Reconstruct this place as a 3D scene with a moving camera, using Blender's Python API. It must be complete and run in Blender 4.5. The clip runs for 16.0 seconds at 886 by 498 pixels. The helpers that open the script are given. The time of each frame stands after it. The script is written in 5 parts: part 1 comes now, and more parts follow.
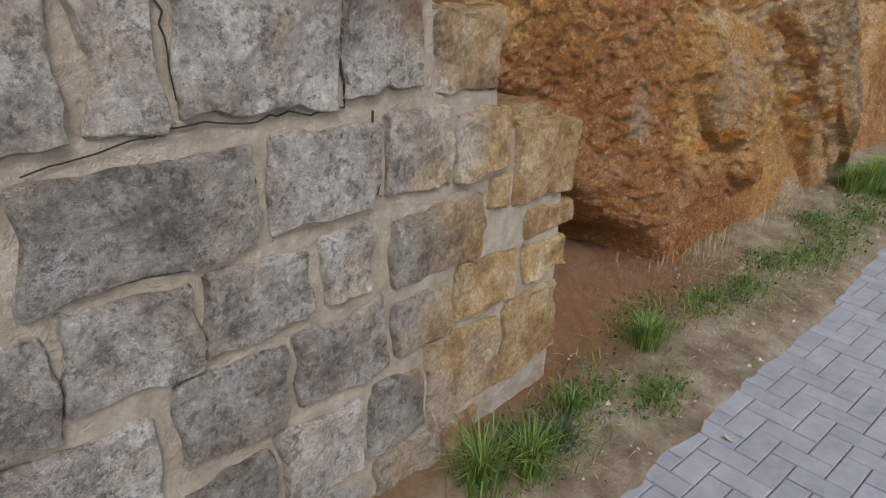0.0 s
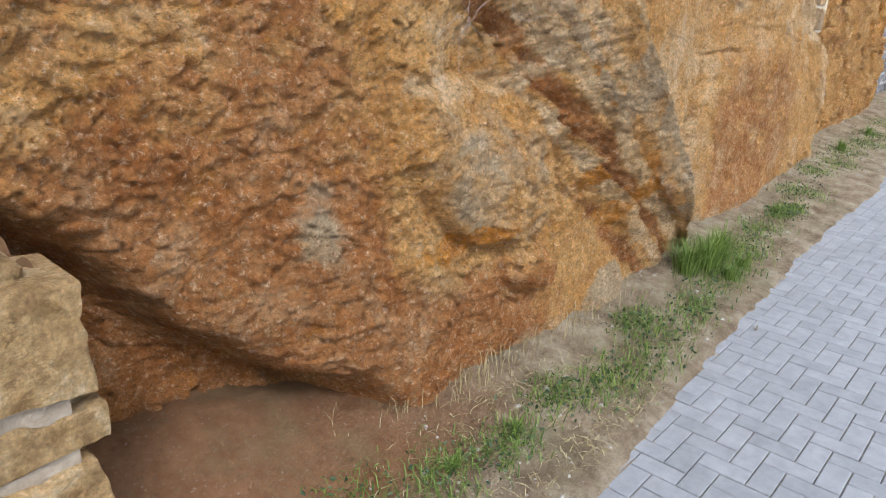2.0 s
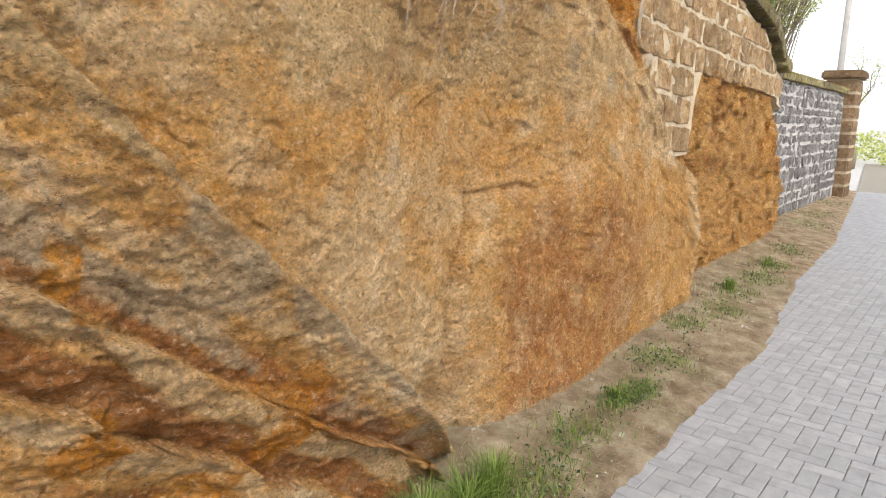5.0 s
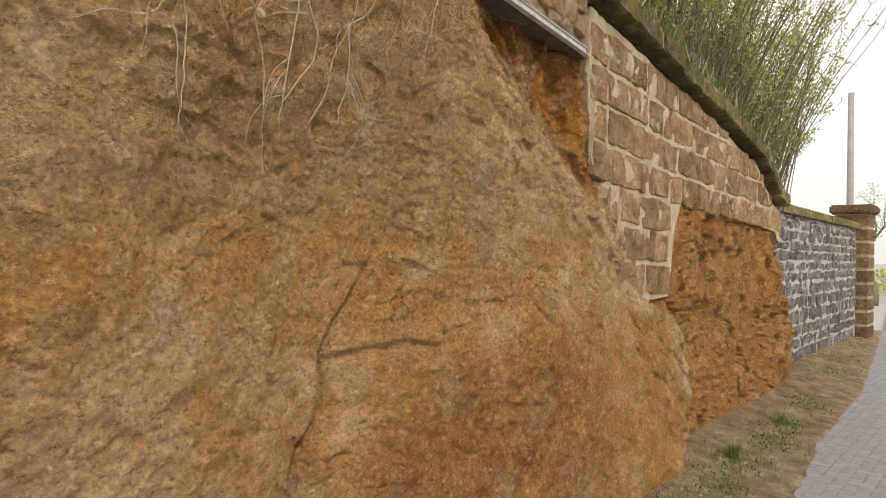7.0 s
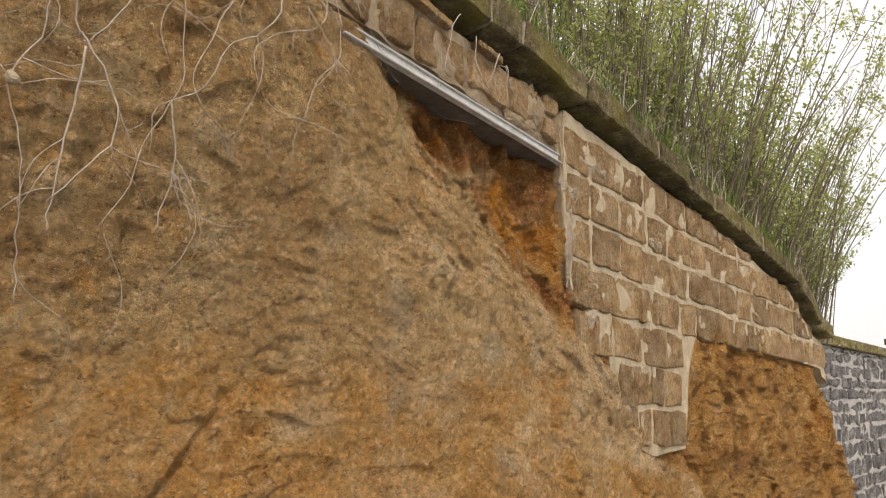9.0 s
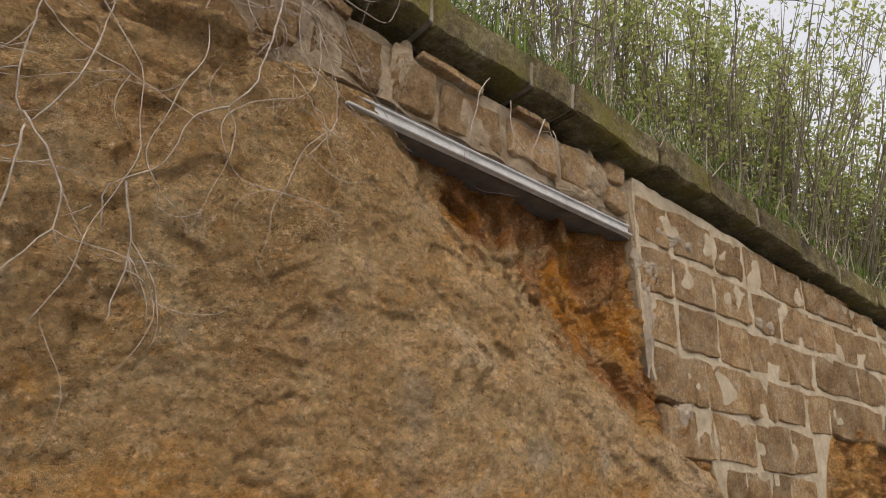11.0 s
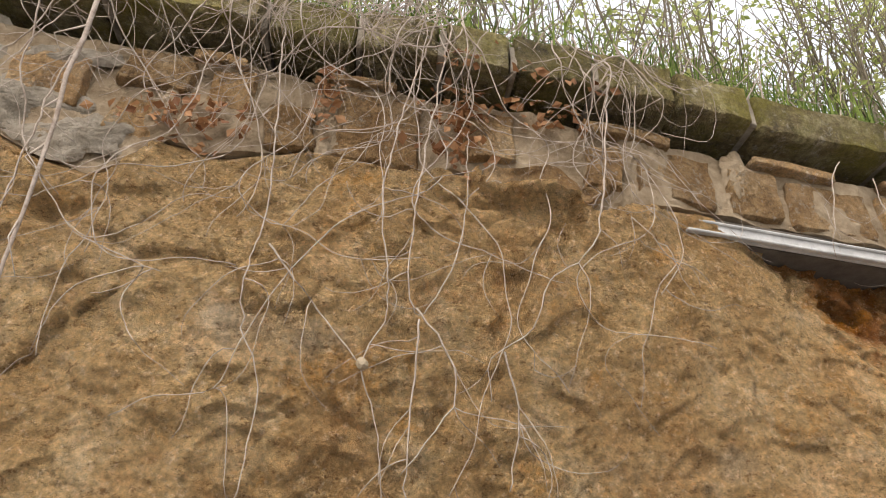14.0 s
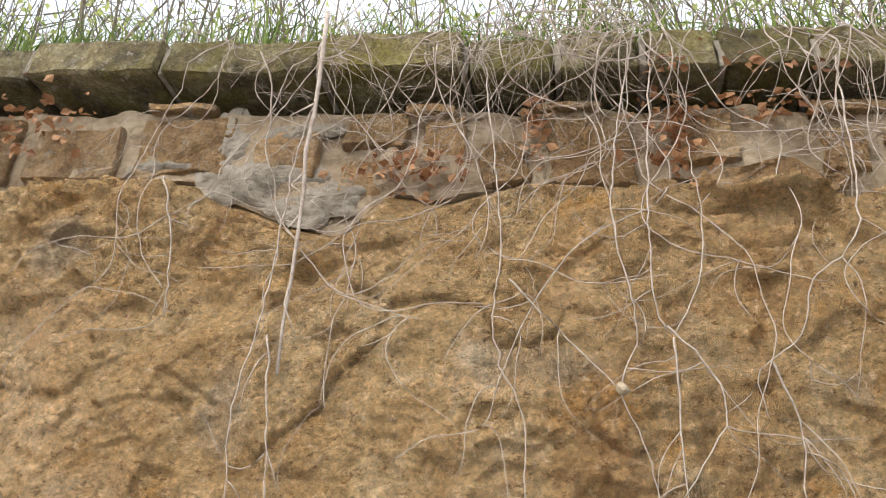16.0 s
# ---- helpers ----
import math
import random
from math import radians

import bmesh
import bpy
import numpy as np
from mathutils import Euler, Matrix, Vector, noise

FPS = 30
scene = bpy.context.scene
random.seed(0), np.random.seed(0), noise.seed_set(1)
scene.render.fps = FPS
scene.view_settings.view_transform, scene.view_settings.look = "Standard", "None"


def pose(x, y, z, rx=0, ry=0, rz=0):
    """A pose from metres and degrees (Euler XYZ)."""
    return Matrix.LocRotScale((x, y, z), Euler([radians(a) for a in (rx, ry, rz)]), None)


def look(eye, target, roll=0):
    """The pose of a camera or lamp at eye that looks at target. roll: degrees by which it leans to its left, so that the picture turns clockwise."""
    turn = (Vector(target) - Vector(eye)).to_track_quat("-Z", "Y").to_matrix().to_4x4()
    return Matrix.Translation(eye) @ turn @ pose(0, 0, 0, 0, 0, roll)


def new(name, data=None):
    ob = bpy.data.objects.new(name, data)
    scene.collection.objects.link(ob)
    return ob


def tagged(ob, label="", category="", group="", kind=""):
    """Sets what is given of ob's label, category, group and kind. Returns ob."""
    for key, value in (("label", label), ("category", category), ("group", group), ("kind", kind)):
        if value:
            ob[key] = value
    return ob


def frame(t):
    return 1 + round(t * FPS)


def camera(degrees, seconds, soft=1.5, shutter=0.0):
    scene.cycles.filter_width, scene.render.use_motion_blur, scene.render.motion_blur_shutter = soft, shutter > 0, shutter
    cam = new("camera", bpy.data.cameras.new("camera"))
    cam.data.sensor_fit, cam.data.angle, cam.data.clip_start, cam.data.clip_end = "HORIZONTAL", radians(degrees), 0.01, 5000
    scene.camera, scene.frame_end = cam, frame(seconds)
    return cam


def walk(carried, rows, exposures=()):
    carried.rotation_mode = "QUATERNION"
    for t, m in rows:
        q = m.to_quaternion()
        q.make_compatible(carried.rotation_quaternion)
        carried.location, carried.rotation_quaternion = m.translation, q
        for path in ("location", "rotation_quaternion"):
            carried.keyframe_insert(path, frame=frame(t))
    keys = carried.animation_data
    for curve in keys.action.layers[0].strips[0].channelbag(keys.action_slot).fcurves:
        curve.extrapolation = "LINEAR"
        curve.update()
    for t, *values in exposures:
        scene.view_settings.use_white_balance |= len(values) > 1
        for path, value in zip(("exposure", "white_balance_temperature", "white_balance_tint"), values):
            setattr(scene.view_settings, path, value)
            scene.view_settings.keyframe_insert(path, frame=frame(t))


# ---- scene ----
cam = camera(66.0, 16.0, 1.0)
METRES, EYE, TILT, LEAN, TURN = 6.4, 1.575, -23.4, -1.3, -42.0
ROWS = [
    (0.0, 0.0, 0.0, 0.0, 0.0, 0.0, -0.0),
    (0.5, 0.0427, 0.0311, 0.0157, -1.62, 1.67, 0.59),
    (1.0, 0.0843, 0.0721, 0.0349, -3.33, 2.42, 1.37),
    (1.5, 0.1157, 0.1028, 0.0489, -4.53, 2.81, 1.82),
    (2.0, 0.1653, 0.1382, 0.0638, -5.25, 2.91, 2.06),
    (2.5, 0.2057, 0.1746, 0.0745, -5.78, 3.02, 2.32),
    (3.0, 0.2491, 0.2165, 0.0955, -7.05, 3.2, 3.01),
    (3.5, 0.2959, 0.2504, 0.1082, -7.83, 4.2, 3.38),
    (4.0, 0.3427, 0.2871, 0.1226, -8.12, 5.66, 3.44),
    (4.5, 0.3756, 0.3159, 0.1378, -8.27, 8.28, 3.62),
    (5.0, 0.4162, 0.3421, 0.1513, -8.36, 12.05, 3.73),
    (7.5, 0.5519, 0.4781, 0.2111, -5.91, 26.7, 2.99),
    (8.0, 0.572, 0.5042, 0.2253, -5.16, 30.03, 2.61),
    (8.5, 0.5945, 0.5207, 0.2339, -4.72, 32.22, 2.34),
    (9.0, 0.6178, 0.5352, 0.2436, -3.68, 34.68, 1.76),
    (11.5, 0.6748, 0.5841, 0.2693, 10.71, 44.45, -4.63),
    (12.0, 0.6789, 0.5851, 0.2715, 15.72, 45.92, -6.9),
    (12.5, 0.678, 0.5828, 0.2719, 18.91, 47.67, -8.22),
    (13.0, 0.6738, 0.5775, 0.2691, 23.5, 49.61, -10.14),
    (13.5, 0.6661, 0.5746, 0.2677, 28.38, 50.53, -12.06),
    (14.0, 0.6569, 0.5727, 0.2669, 33.44, 50.32, -14.04),
    (14.5, 0.6515, 0.5703, 0.2665, 37.9, 49.57, -15.74),
    (15.0, 0.6468, 0.5648, 0.2646, 42.45, 48.64, -17.33),
    (15.5, 0.642, 0.5588, 0.2627, 45.76, 47.84, -18.47),
    (16.0, 0.6406, 0.5515, 0.2611, 49.32, 47.02, -19.51),
]
EXPOSURES = [(0.0, -0.1, 5800, 10), (1.0, 0.08, 5400, 9), (2.0, 0.5, 5600, 9), (3.0, 0.68, 5900, 10), (5.0, 0.54, 6500, 10),
             (7.5, -0.2, 7150, 12), (9.0, -0.14, 7050, 12), (11.5, -0.45, 6700, 14), (12.4, 0.12, 6800, 12), (14.0, 0.2, 6700, 12), (15.0, 0.35, 6400, 10), (16.0, 0.46, 6300, 10)]
walk(cam, [(t, pose(0, 0, EYE, TILT, LEAN, TURN) @ pose(METRES * x, METRES * y, METRES * z, 90 + pitch, roll, yaw)) for t, x, y, z, yaw, pitch, roll in ROWS], EXPOSURES)

# ---- world and light: a bright, hazy sky with a veiled sun ----
SUN_UP, SUN_ROUND = radians(46), radians(212)
world = bpy.data.worlds.new("sky")
scene.world = world
world.use_nodes = True
wn = world.node_tree
sky = wn.nodes.new("ShaderNodeTexSky")
sky.sky_type, sky.sun_disc = "NISHITA", False
sky.sun_elevation, sky.sun_rotation = SUN_UP, SUN_ROUND
sky.air_density, sky.dust_density, sky.ozone_density = 1.0, 4.0, 1.0
blue = wn.nodes["Background"]
wn.links.new(sky.outputs[0], blue.inputs[0])
blue.inputs[1].default_value = 0.06
# thin cloud over the whole sky, brighter and duller in drifts
veil = wn.nodes.new("ShaderNodeBackground")
drift = wn.nodes.new("ShaderNodeTexNoise")
drift.inputs["Scale"].default_value, drift.inputs["Detail"].default_value = 2.5, 5
shade = wn.nodes.new("ShaderNodeValToRGB")
shade.color_ramp.elements[0].position, shade.color_ramp.elements[0].color = 0.3, (0.82, 0.86, 0.92, 1)
shade.color_ramp.elements[1].position, shade.color_ramp.elements[1].color = 0.7, (1.0, 0.99, 0.97, 1)
wn.links.new(wn.nodes.new("ShaderNodeTexCoord").outputs["Generated"], drift.inputs["Vector"])
wn.links.new(drift.outputs["Fac"], shade.inputs[0])
wn.links.new(shade.outputs[0], veil.inputs[0])
veil.inputs[1].default_value = 1.05
both = wn.nodes.new("ShaderNodeAddShader")
wn.links.new(blue.outputs[0], both.inputs[0])
wn.links.new(veil.outputs[0], both.inputs[1])
wn.links.new(both.outputs[0], wn.nodes["World Output"].inputs["Surface"])
sun = new("sun", bpy.data.lights.new("sun", "SUN"))
sun.data.energy, sun.data.angle, sun.data.color = 1.9, radians(14), (1.0, 0.95, 0.88)
sun.matrix_world = look((0, 0, 0), (-math.sin(SUN_ROUND) * math.cos(SUN_UP), -math.cos(SUN_ROUND) * math.cos(SUN_UP), -math.sin(SUN_UP)))


# ---- materials ----
def mat(name, rough=0.9):
    m = bpy.data.materials.new(name)
    m.use_nodes = True
    t = m.node_tree
    b = t.nodes["Principled BSDF"]
    b.inputs["Roughness"].default_value = rough
    b.inputs["Specular IOR Level"].default_value = 0.25
    return m, t, b


def nz(t, scale, detail=4.0, rough=0.6, vec=None, dist=0.0, out="Fac"):
    n = t.nodes.new("ShaderNodeTexNoise")
    n.inputs["Scale"].default_value, n.inputs["Detail"].default_value = scale, detail
    n.inputs["Roughness"].default_value, n.inputs["Distortion"].default_value = rough, dist
    if vec is None:
        vec = place(t)
    t.links.new(vec, n.inputs["Vector"])
    return n.outputs[out]


def place(t, scale=(1, 1, 1), turn=(0, 0, 0)):
    """World metres, stretched and turned."""
    g = t.nodes.new("ShaderNodeNewGeometry")
    mp = t.nodes.new("ShaderNodeMapping")
    mp.inputs["Scale"].default_value = scale
    mp.inputs["Rotation"].default_value = [radians(a) for a in turn]
    t.links.new(g.outputs["Position"], mp.inputs["Vector"])
    return mp.outputs[0]


def ramp(t, fac, stops):
    r = t.nodes.new("ShaderNodeValToRGB")
    e = r.color_ramp.elements
    while len(e) < len(stops):
        e.new(0.5)
    for k, (p, c) in zip(e, stops):
        k.position, k.color = p, (*c, 1) if len(c) == 3 else c
    t.links.new(fac, r.inputs[0])
    return r.outputs[0]


def grey(t, fac, lo, hi, a=0.0, b=1.0):
    return ramp(t, fac, [(lo, (a, a, a)), (hi, (b, b, b))])


def mix(t, fac, a, b, kind="MIX"):
    n = t.nodes.new("ShaderNodeMix")
    n.data_type, n.blend_type = "RGBA", kind
    for k, v in ((0, fac), (6, a), (7, b)):
        if isinstance(v, (int, float)):
            n.inputs[k].default_value = v
        elif isinstance(v, tuple):
            n.inputs[k].default_value = (*v, 1)
        else:
            t.links.new(v, n.inputs[k])
    return n.outputs[2]


def mul(t, a, b, op="MULTIPLY"):
    n = t.nodes.new("ShaderNodeMath")
    n.operation = op
    for k, v in enumerate((a, b)):
        if isinstance(v, (int, float)):
            n.inputs[k].default_value = v
        else:
            t.links.new(v, n.inputs[k])
    return n.outputs[0]


def attr(t, name):
    n = t.nodes.new("ShaderNodeAttribute")
    n.attribute_name = name
    return n.outputs["Fac"]


def rnd(t):
    return t.nodes.new("ShaderNodeObjectInfo").outputs["Random"]


def island(t):
    return t.nodes.new("ShaderNodeNewGeometry").outputs["Random Per Island"]


def bump(t, b, height, strength=0.5, dist=0.01):
    n = t.nodes.new("ShaderNodeBump")
    n.inputs["Strength"].default_value, n.inputs["Distance"].default_value = strength, dist
    t.links.new(height, n.inputs["Height"])
    prev = b.inputs["Normal"].links
    if prev:
        t.links.new(prev[0].from_socket, n.inputs["Normal"])
    t.links.new(n.outputs[0], b.inputs["Normal"])


def cells(t, scale, vec=None, feature="F1", out="Distance"):
    n = t.nodes.new("ShaderNodeTexVoronoi")
    n.feature = feature
    n.inputs["Scale"].default_value = scale
    t.links.new(vec or place(t), n.inputs["Vector"])
    return n.outputs[out]


def rock_material():
    """Weathered iron-stained sandstone: ochre, red-brown, pale and grey patches, streaks running down."""
    m, t, b = mat("iron-stained sandstone", 0.95)
    mid = mul(t, mul(t, nz(t, 4.2, 12, 0.76, dist=0.15), 0.62), 0.2, "ADD")
    fine = grey(t, nz(t, 24.0, 8, 0.82), 0.38, 0.62)
    crumb = grey(t, nz(t, 13.0, 10, 0.78, place(t, (1, 1, 1.5), (0, 14, 0)), 0.2), 0.36, 0.64)
    grain = grey(t, cells(t, 55, place(t)), 0.1, 0.6)
    gouge = grey(t, nz(t, 9.0, 6, 0.75, place(t, (3.2, 3.2, 0.9)), 0.4), 0.4, 0.6)
    grit = grey(t, nz(t, 75.0, 5, 0.85), 0.36, 0.64)
    streak = nz(t, 2.2, 8, 0.75, place(t, (10, 10, 1.0)))
    pit = grey(t, cells(t, 20, place(t, (1, 1, 1.4))), 0.08, 0.3)
    pit = mix(t, grey(t, nz(t, 6.5, 5, 0.7, place(t, (1, 1, 1), (40, 0, 20))), 0.5, 0.58), (1.0, 1.0, 1.0), pit)
    vein = nz(t, 2.6, 7, 0.62, place(t, (1.2, 1.2, 1), (0, 25, 0)), 0.8)
    crack = grey(t, mul(t, mul(t, vein, -0.5, "ADD"), 0, "ABSOLUTE"), 0.002, 0.009)
    crack = mix(t, grey(t, nz(t, 1.9, 4, 0.6, place(t, (1, 1, 1), (0, 60, 0))), 0.48, 0.56), (1.0, 1.0, 1.0), crack)
    c = ramp(t, mid, [(0.36, (0.25, 0.11, 0.034)), (0.45, (0.41, 0.21, 0.075)), (0.54, (0.5, 0.29, 0.12)), (0.64, (0.62, 0.44, 0.25))])
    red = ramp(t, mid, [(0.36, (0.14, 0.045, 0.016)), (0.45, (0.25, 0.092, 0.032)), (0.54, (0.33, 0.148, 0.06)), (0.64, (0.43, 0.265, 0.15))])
    pale = ramp(t, mid, [(0.36, (0.34, 0.19, 0.085)), (0.46, (0.49, 0.32, 0.165)), (0.55, (0.57, 0.41, 0.245)), (0.65, (0.68, 0.56, 0.42))])
    gry = ramp(t, mid, [(0.37, (0.22, 0.145, 0.08)), (0.5, (0.36, 0.265, 0.165)), (0.63, (0.47, 0.375, 0.26))])
    brown = ramp(t, mid, [(0.36, (0.21, 0.12, 0.056)), (0.45, (0.37, 0.235, 0.115)), (0.54, (0.46, 0.32, 0.172)), (0.64, (0.58, 0.455, 0.3))])
    blot = nz(t, 3.2, 10, 0.7, place(t, (1, 1, 1), (0, 30, 0)), 0.2)
    soft = lambda key, lo=0.55, hi=0.72: grey(t, mul(t, mul(t, attr(t, key), 0.6), blot, "ADD"), lo, hi)
    c = mix(t, soft("dun"), c, brown)
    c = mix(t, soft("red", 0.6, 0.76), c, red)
    c = mix(t, soft("pale", 0.66, 0.84), c, pale)
    c = mix(t, soft("grey", 0.66, 0.84), c, gry)
    c = mix(t, soft("rust", 0.66, 0.8), c, ramp(t, mid, [(0.36, (0.27, 0.095, 0.022)), (0.5, (0.42, 0.175, 0.042)), (0.64, (0.5, 0.27, 0.09))]))
    c = mix(t, grey(t, streak, 0.52, 0.66, 0.0, 0.3), c, pale)
    c = mix(t, grey(t, nz(t, 2.6, 9, 0.78, place(t, (1, 1, 1), (20, 40, 0)), 0.3), 0.55, 0.66, 0.0, 0.35), c, gry)
    c = mix(t, grey(t, nz(t, 1.9, 9, 0.78, place(t, (1, 1, 1), (50, 10, 0)), 0.3), 0.55, 0.66, 0.0, 0.28), c, red)
    c = mix(t, grey(t, nz(t, 4.3, 9, 0.78, place(t, (1, 1, 1), (80, 25, 0)), 0.3), 0.56, 0.66, 0.0, 0.4), c, (0.53, 0.24, 0.05))
    c = mix(t, mul(t, fine, 0.15), c, (0.66, 0.46, 0.26))
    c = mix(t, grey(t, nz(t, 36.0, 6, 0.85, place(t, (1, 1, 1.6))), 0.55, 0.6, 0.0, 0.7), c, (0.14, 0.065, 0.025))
    c = mix(t, grey(t, nz(t, 44.0, 6, 0.85, place(t, (1, 1, 1), (30, 60, 0))), 0.55, 0.62, 0.0, 0.55), c, (0.7, 0.55, 0.38))
    c = mix(t, 1.0, c, grey(t, nz(t, 60.0, 6, 0.8, place(t, (1, 1, 1.2), (15, 35, 0))), 0.36, 0.64, 0.66, 1.3), "MULTIPLY")
    c = mix(t, 1.0, c, grey(t, nz(t, 17.0, 9, 0.78, place(t, (1, 1, 1.4), (50, 5, 0))), 0.36, 0.64, 0.84, 1.15), "MULTIPLY")
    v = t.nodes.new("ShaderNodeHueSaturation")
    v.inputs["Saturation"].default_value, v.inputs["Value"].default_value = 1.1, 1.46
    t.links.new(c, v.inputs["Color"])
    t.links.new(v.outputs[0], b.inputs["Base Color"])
    bump(t, b, crumb, 0.8, 0.024)
    bump(t, b, gouge, 0.5, 0.009)
    bump(t, b, pit, 0.8, 0.016)
    bump(t, b, grain, 0.7, 0.009)
    bump(t, b, crack, 0.6, 0.008)
    bump(t, b, fine, 1.0, 0.016)
    bump(t, b, grit, 1.0, 0.007)
    return m


def stone_material(name, lo, midc, hi, stain, moss=None, ochre=0.0, soot=0.7):
    m, t, b = mat(name, 0.92)
    r = rnd(t)
    a = nz(t, 6, 12, 0.76, dist=0.1)
    f = nz(t, 45, 6, 0.82)
    c = ramp(t, a, [(0.38, lo), (0.5, midc), (0.62, hi)])
    c = mix(t, grey(t, nz(t, 5, 5, 0.7, place(t, (1, 1, 1), (30, 10, 50))), 0.52, 0.68, 0.0, 0.8), c, stain)
    c = mix(t, grey(t, nz(t, 14, 9, 0.8), 0.53, 0.6, 0.0, soot), c, (0.09, 0.08, 0.065))
    c = mix(t, grey(t, nz(t, 13, 9, 0.82, place(t, (1, 1, 1), (70, 10, 20))), 0.56, 0.64, 0.0, 0.65), c, (0.6, 0.55, 0.46))
    c = mix(t, grey(t, nz(t, 34, 8, 0.76, place(t, (1, 1, 1), (25, 80, 10))), 0.56, 0.6, 0.0, 0.7 * soot + 0.15), c, (0.1, 0.085, 0.07))
    c = mix(t, grey(t, nz(t, 42, 8, 0.76, place(t, (1, 1, 1), (5, 40, 65))), 0.58, 0.63, 0.0, 0.55), c, (0.68, 0.61, 0.52))
    if ochre:
        x = t.nodes.new("ShaderNodeSeparateXYZ")
        t.links.new(place(t), x.inputs[0])
        w = mul(t, x.outputs[0], mul(t, nz(t, 4, 4, 0.6), 1.2), "ADD")
        w = mul(t, w, -ochre, "ADD")
        c = mix(t, grey(t, w, 0.25, 0.7, 0.0, 0.82), c, ramp(t, a, [(0.38, (0.32, 0.17, 0.05)), (0.5, (0.58, 0.36, 0.13)), (0.62, (0.74, 0.57, 0.33))]))
    if moss:
        c = mix(t, grey(t, nz(t, 3.5, 6, 0.75), 0.46, 0.62, 0.0, 0.85), c, moss)
    c = mix(t, 1.0, c, grey(t, nz(t, 70.0, 5, 0.8), 0.36, 0.64, 0.7, 1.26), "MULTIPLY")
    v = t.nodes.new("ShaderNodeHueSaturation")
    t.links.new(mul(t, mul(t, r, 0.5), 0.78, "ADD"), v.inputs["Value"])
    t.links.new(c, v.inputs["Color"])
    t.links.new(v.outputs[0], b.inputs["Base Color"])
    bump(t, b, grey(t, nz(t, 15, 9, 0.8, place(t, (1, 1, 1.3), (0, 35, 0)), 0.15), 0.38, 0.62), 0.9, 0.022)
    bump(t, b, grey(t, cells(t, 38), 0.05, 0.45), 0.6, 0.01)
    tool = t.nodes.new("ShaderNodeTexWave")
    tool.inputs["Scale"].default_value, tool.inputs["Distortion"].default_value = 16, 9
    tool.inputs["Detail"].default_value, tool.inputs["Detail Scale"].default_value = 4, 2
    t.links.new(place(t, (1, 0.3, 1), (0, 55, 0)), tool.inputs["Vector"])
    bump(t, b, mul(t, tool.outputs["Fac"], grey(t, nz(t, 2.2, 2), 0.56, 0.66)), 0.35, 0.005)
    bump(t, b, grey(t, f, 0.36, 0.64), 1.0, 0.009)
    return m


def plain(name, lo, hi, scale=12.0, rough=0.9, fine=120.0, depth=0.005, metal=0.0, per=None, vary=0.5):
    m, t, b = mat(name, rough)
    b.inputs["Metallic"].default_value = metal
    c = ramp(t, nz(t, scale, 9, 0.72), [(0.34, lo), (0.66, hi)])
    if per:
        v = t.nodes.new("ShaderNodeHueSaturation")
        src = island(t) if per == "island" else rnd(t)
        t.links.new(mul(t, mul(t, src, vary), 1 - vary / 2, "ADD"), v.inputs["Value"])
        t.links.new(mul(t, mul(t, src, 0.06), 0.47, "ADD"), v.inputs["Hue"])
        t.links.new(c, v.inputs["Color"])
        c = v.outputs[0]
    t.links.new(c, b.inputs["Base Color"])
    bump(t, b, grey(t, nz(t, fine, 5, 0.75), 0.32, 0.68), 0.7, depth)
    return m


def ground_material():
    m, t, b = mat("sandy verge soil", 0.97)
    c = ramp(t, nz(t, 5, 6, 0.7), [(0.36, (0.24, 0.17, 0.105)), (0.5, (0.4, 0.3, 0.195)), (0.64, (0.56, 0.46, 0.32))])
    c = mix(t, grey(t, attr(t, "red"), 0.2, 0.9), c, ramp(t, nz(t, 9, 5, 0.7), [(0.3, (0.24, 0.11, 0.045)), (0.7, (0.38, 0.2, 0.095))]))
    c = mix(t, grey(t, nz(t, 45, 5, 0.75), 0.55, 0.66, 0.0, 0.5), c, (0.16, 0.115, 0.07))
    c = mix(t, grey(t, nz(t, 70, 4, 0.75), 0.28, 0.4, 0.6, 0.0), c, (0.6, 0.52, 0.4))
    c = mix(t, grey(t, nz(t, 2.6, 5, 0.7, place(t, (1, 1, 1), (10, 30, 70))), 0.5, 0.64, 0.0, 0.3), c, (0.24, 0.22, 0.11))
    t.links.new(c, b.inputs["Base Color"])
    bump(t, b, grey(t, nz(t, 22, 8, 0.8), 0.36, 0.64), 1.0, 0.025)
    bump(t, b, nz(t, 150, 4, 0.75), 0.6, 0.006)
    return m


def leaf_material(name, lo, hi, through_light=0.35):
    m, t, b = mat(name, 0.6)
    c = ramp(t, island(t), [(0.1, lo), (0.9, hi)])
    t.links.new(c, b.inputs["Base Color"])
    tr = t.nodes.new("ShaderNodeBsdfTranslucent")
    t.links.new(c, tr.inputs["Color"])
    mx = t.nodes.new("ShaderNodeMixShader")
    mx.inputs[0].default_value = through_light
    t.links.new(b.outputs[0], mx.inputs[1])
    t.links.new(tr.outputs[0], mx.inputs[2])
    t.links.new(mx.outputs[0], t.nodes["Material Output"].inputs["Surface"])
    return m


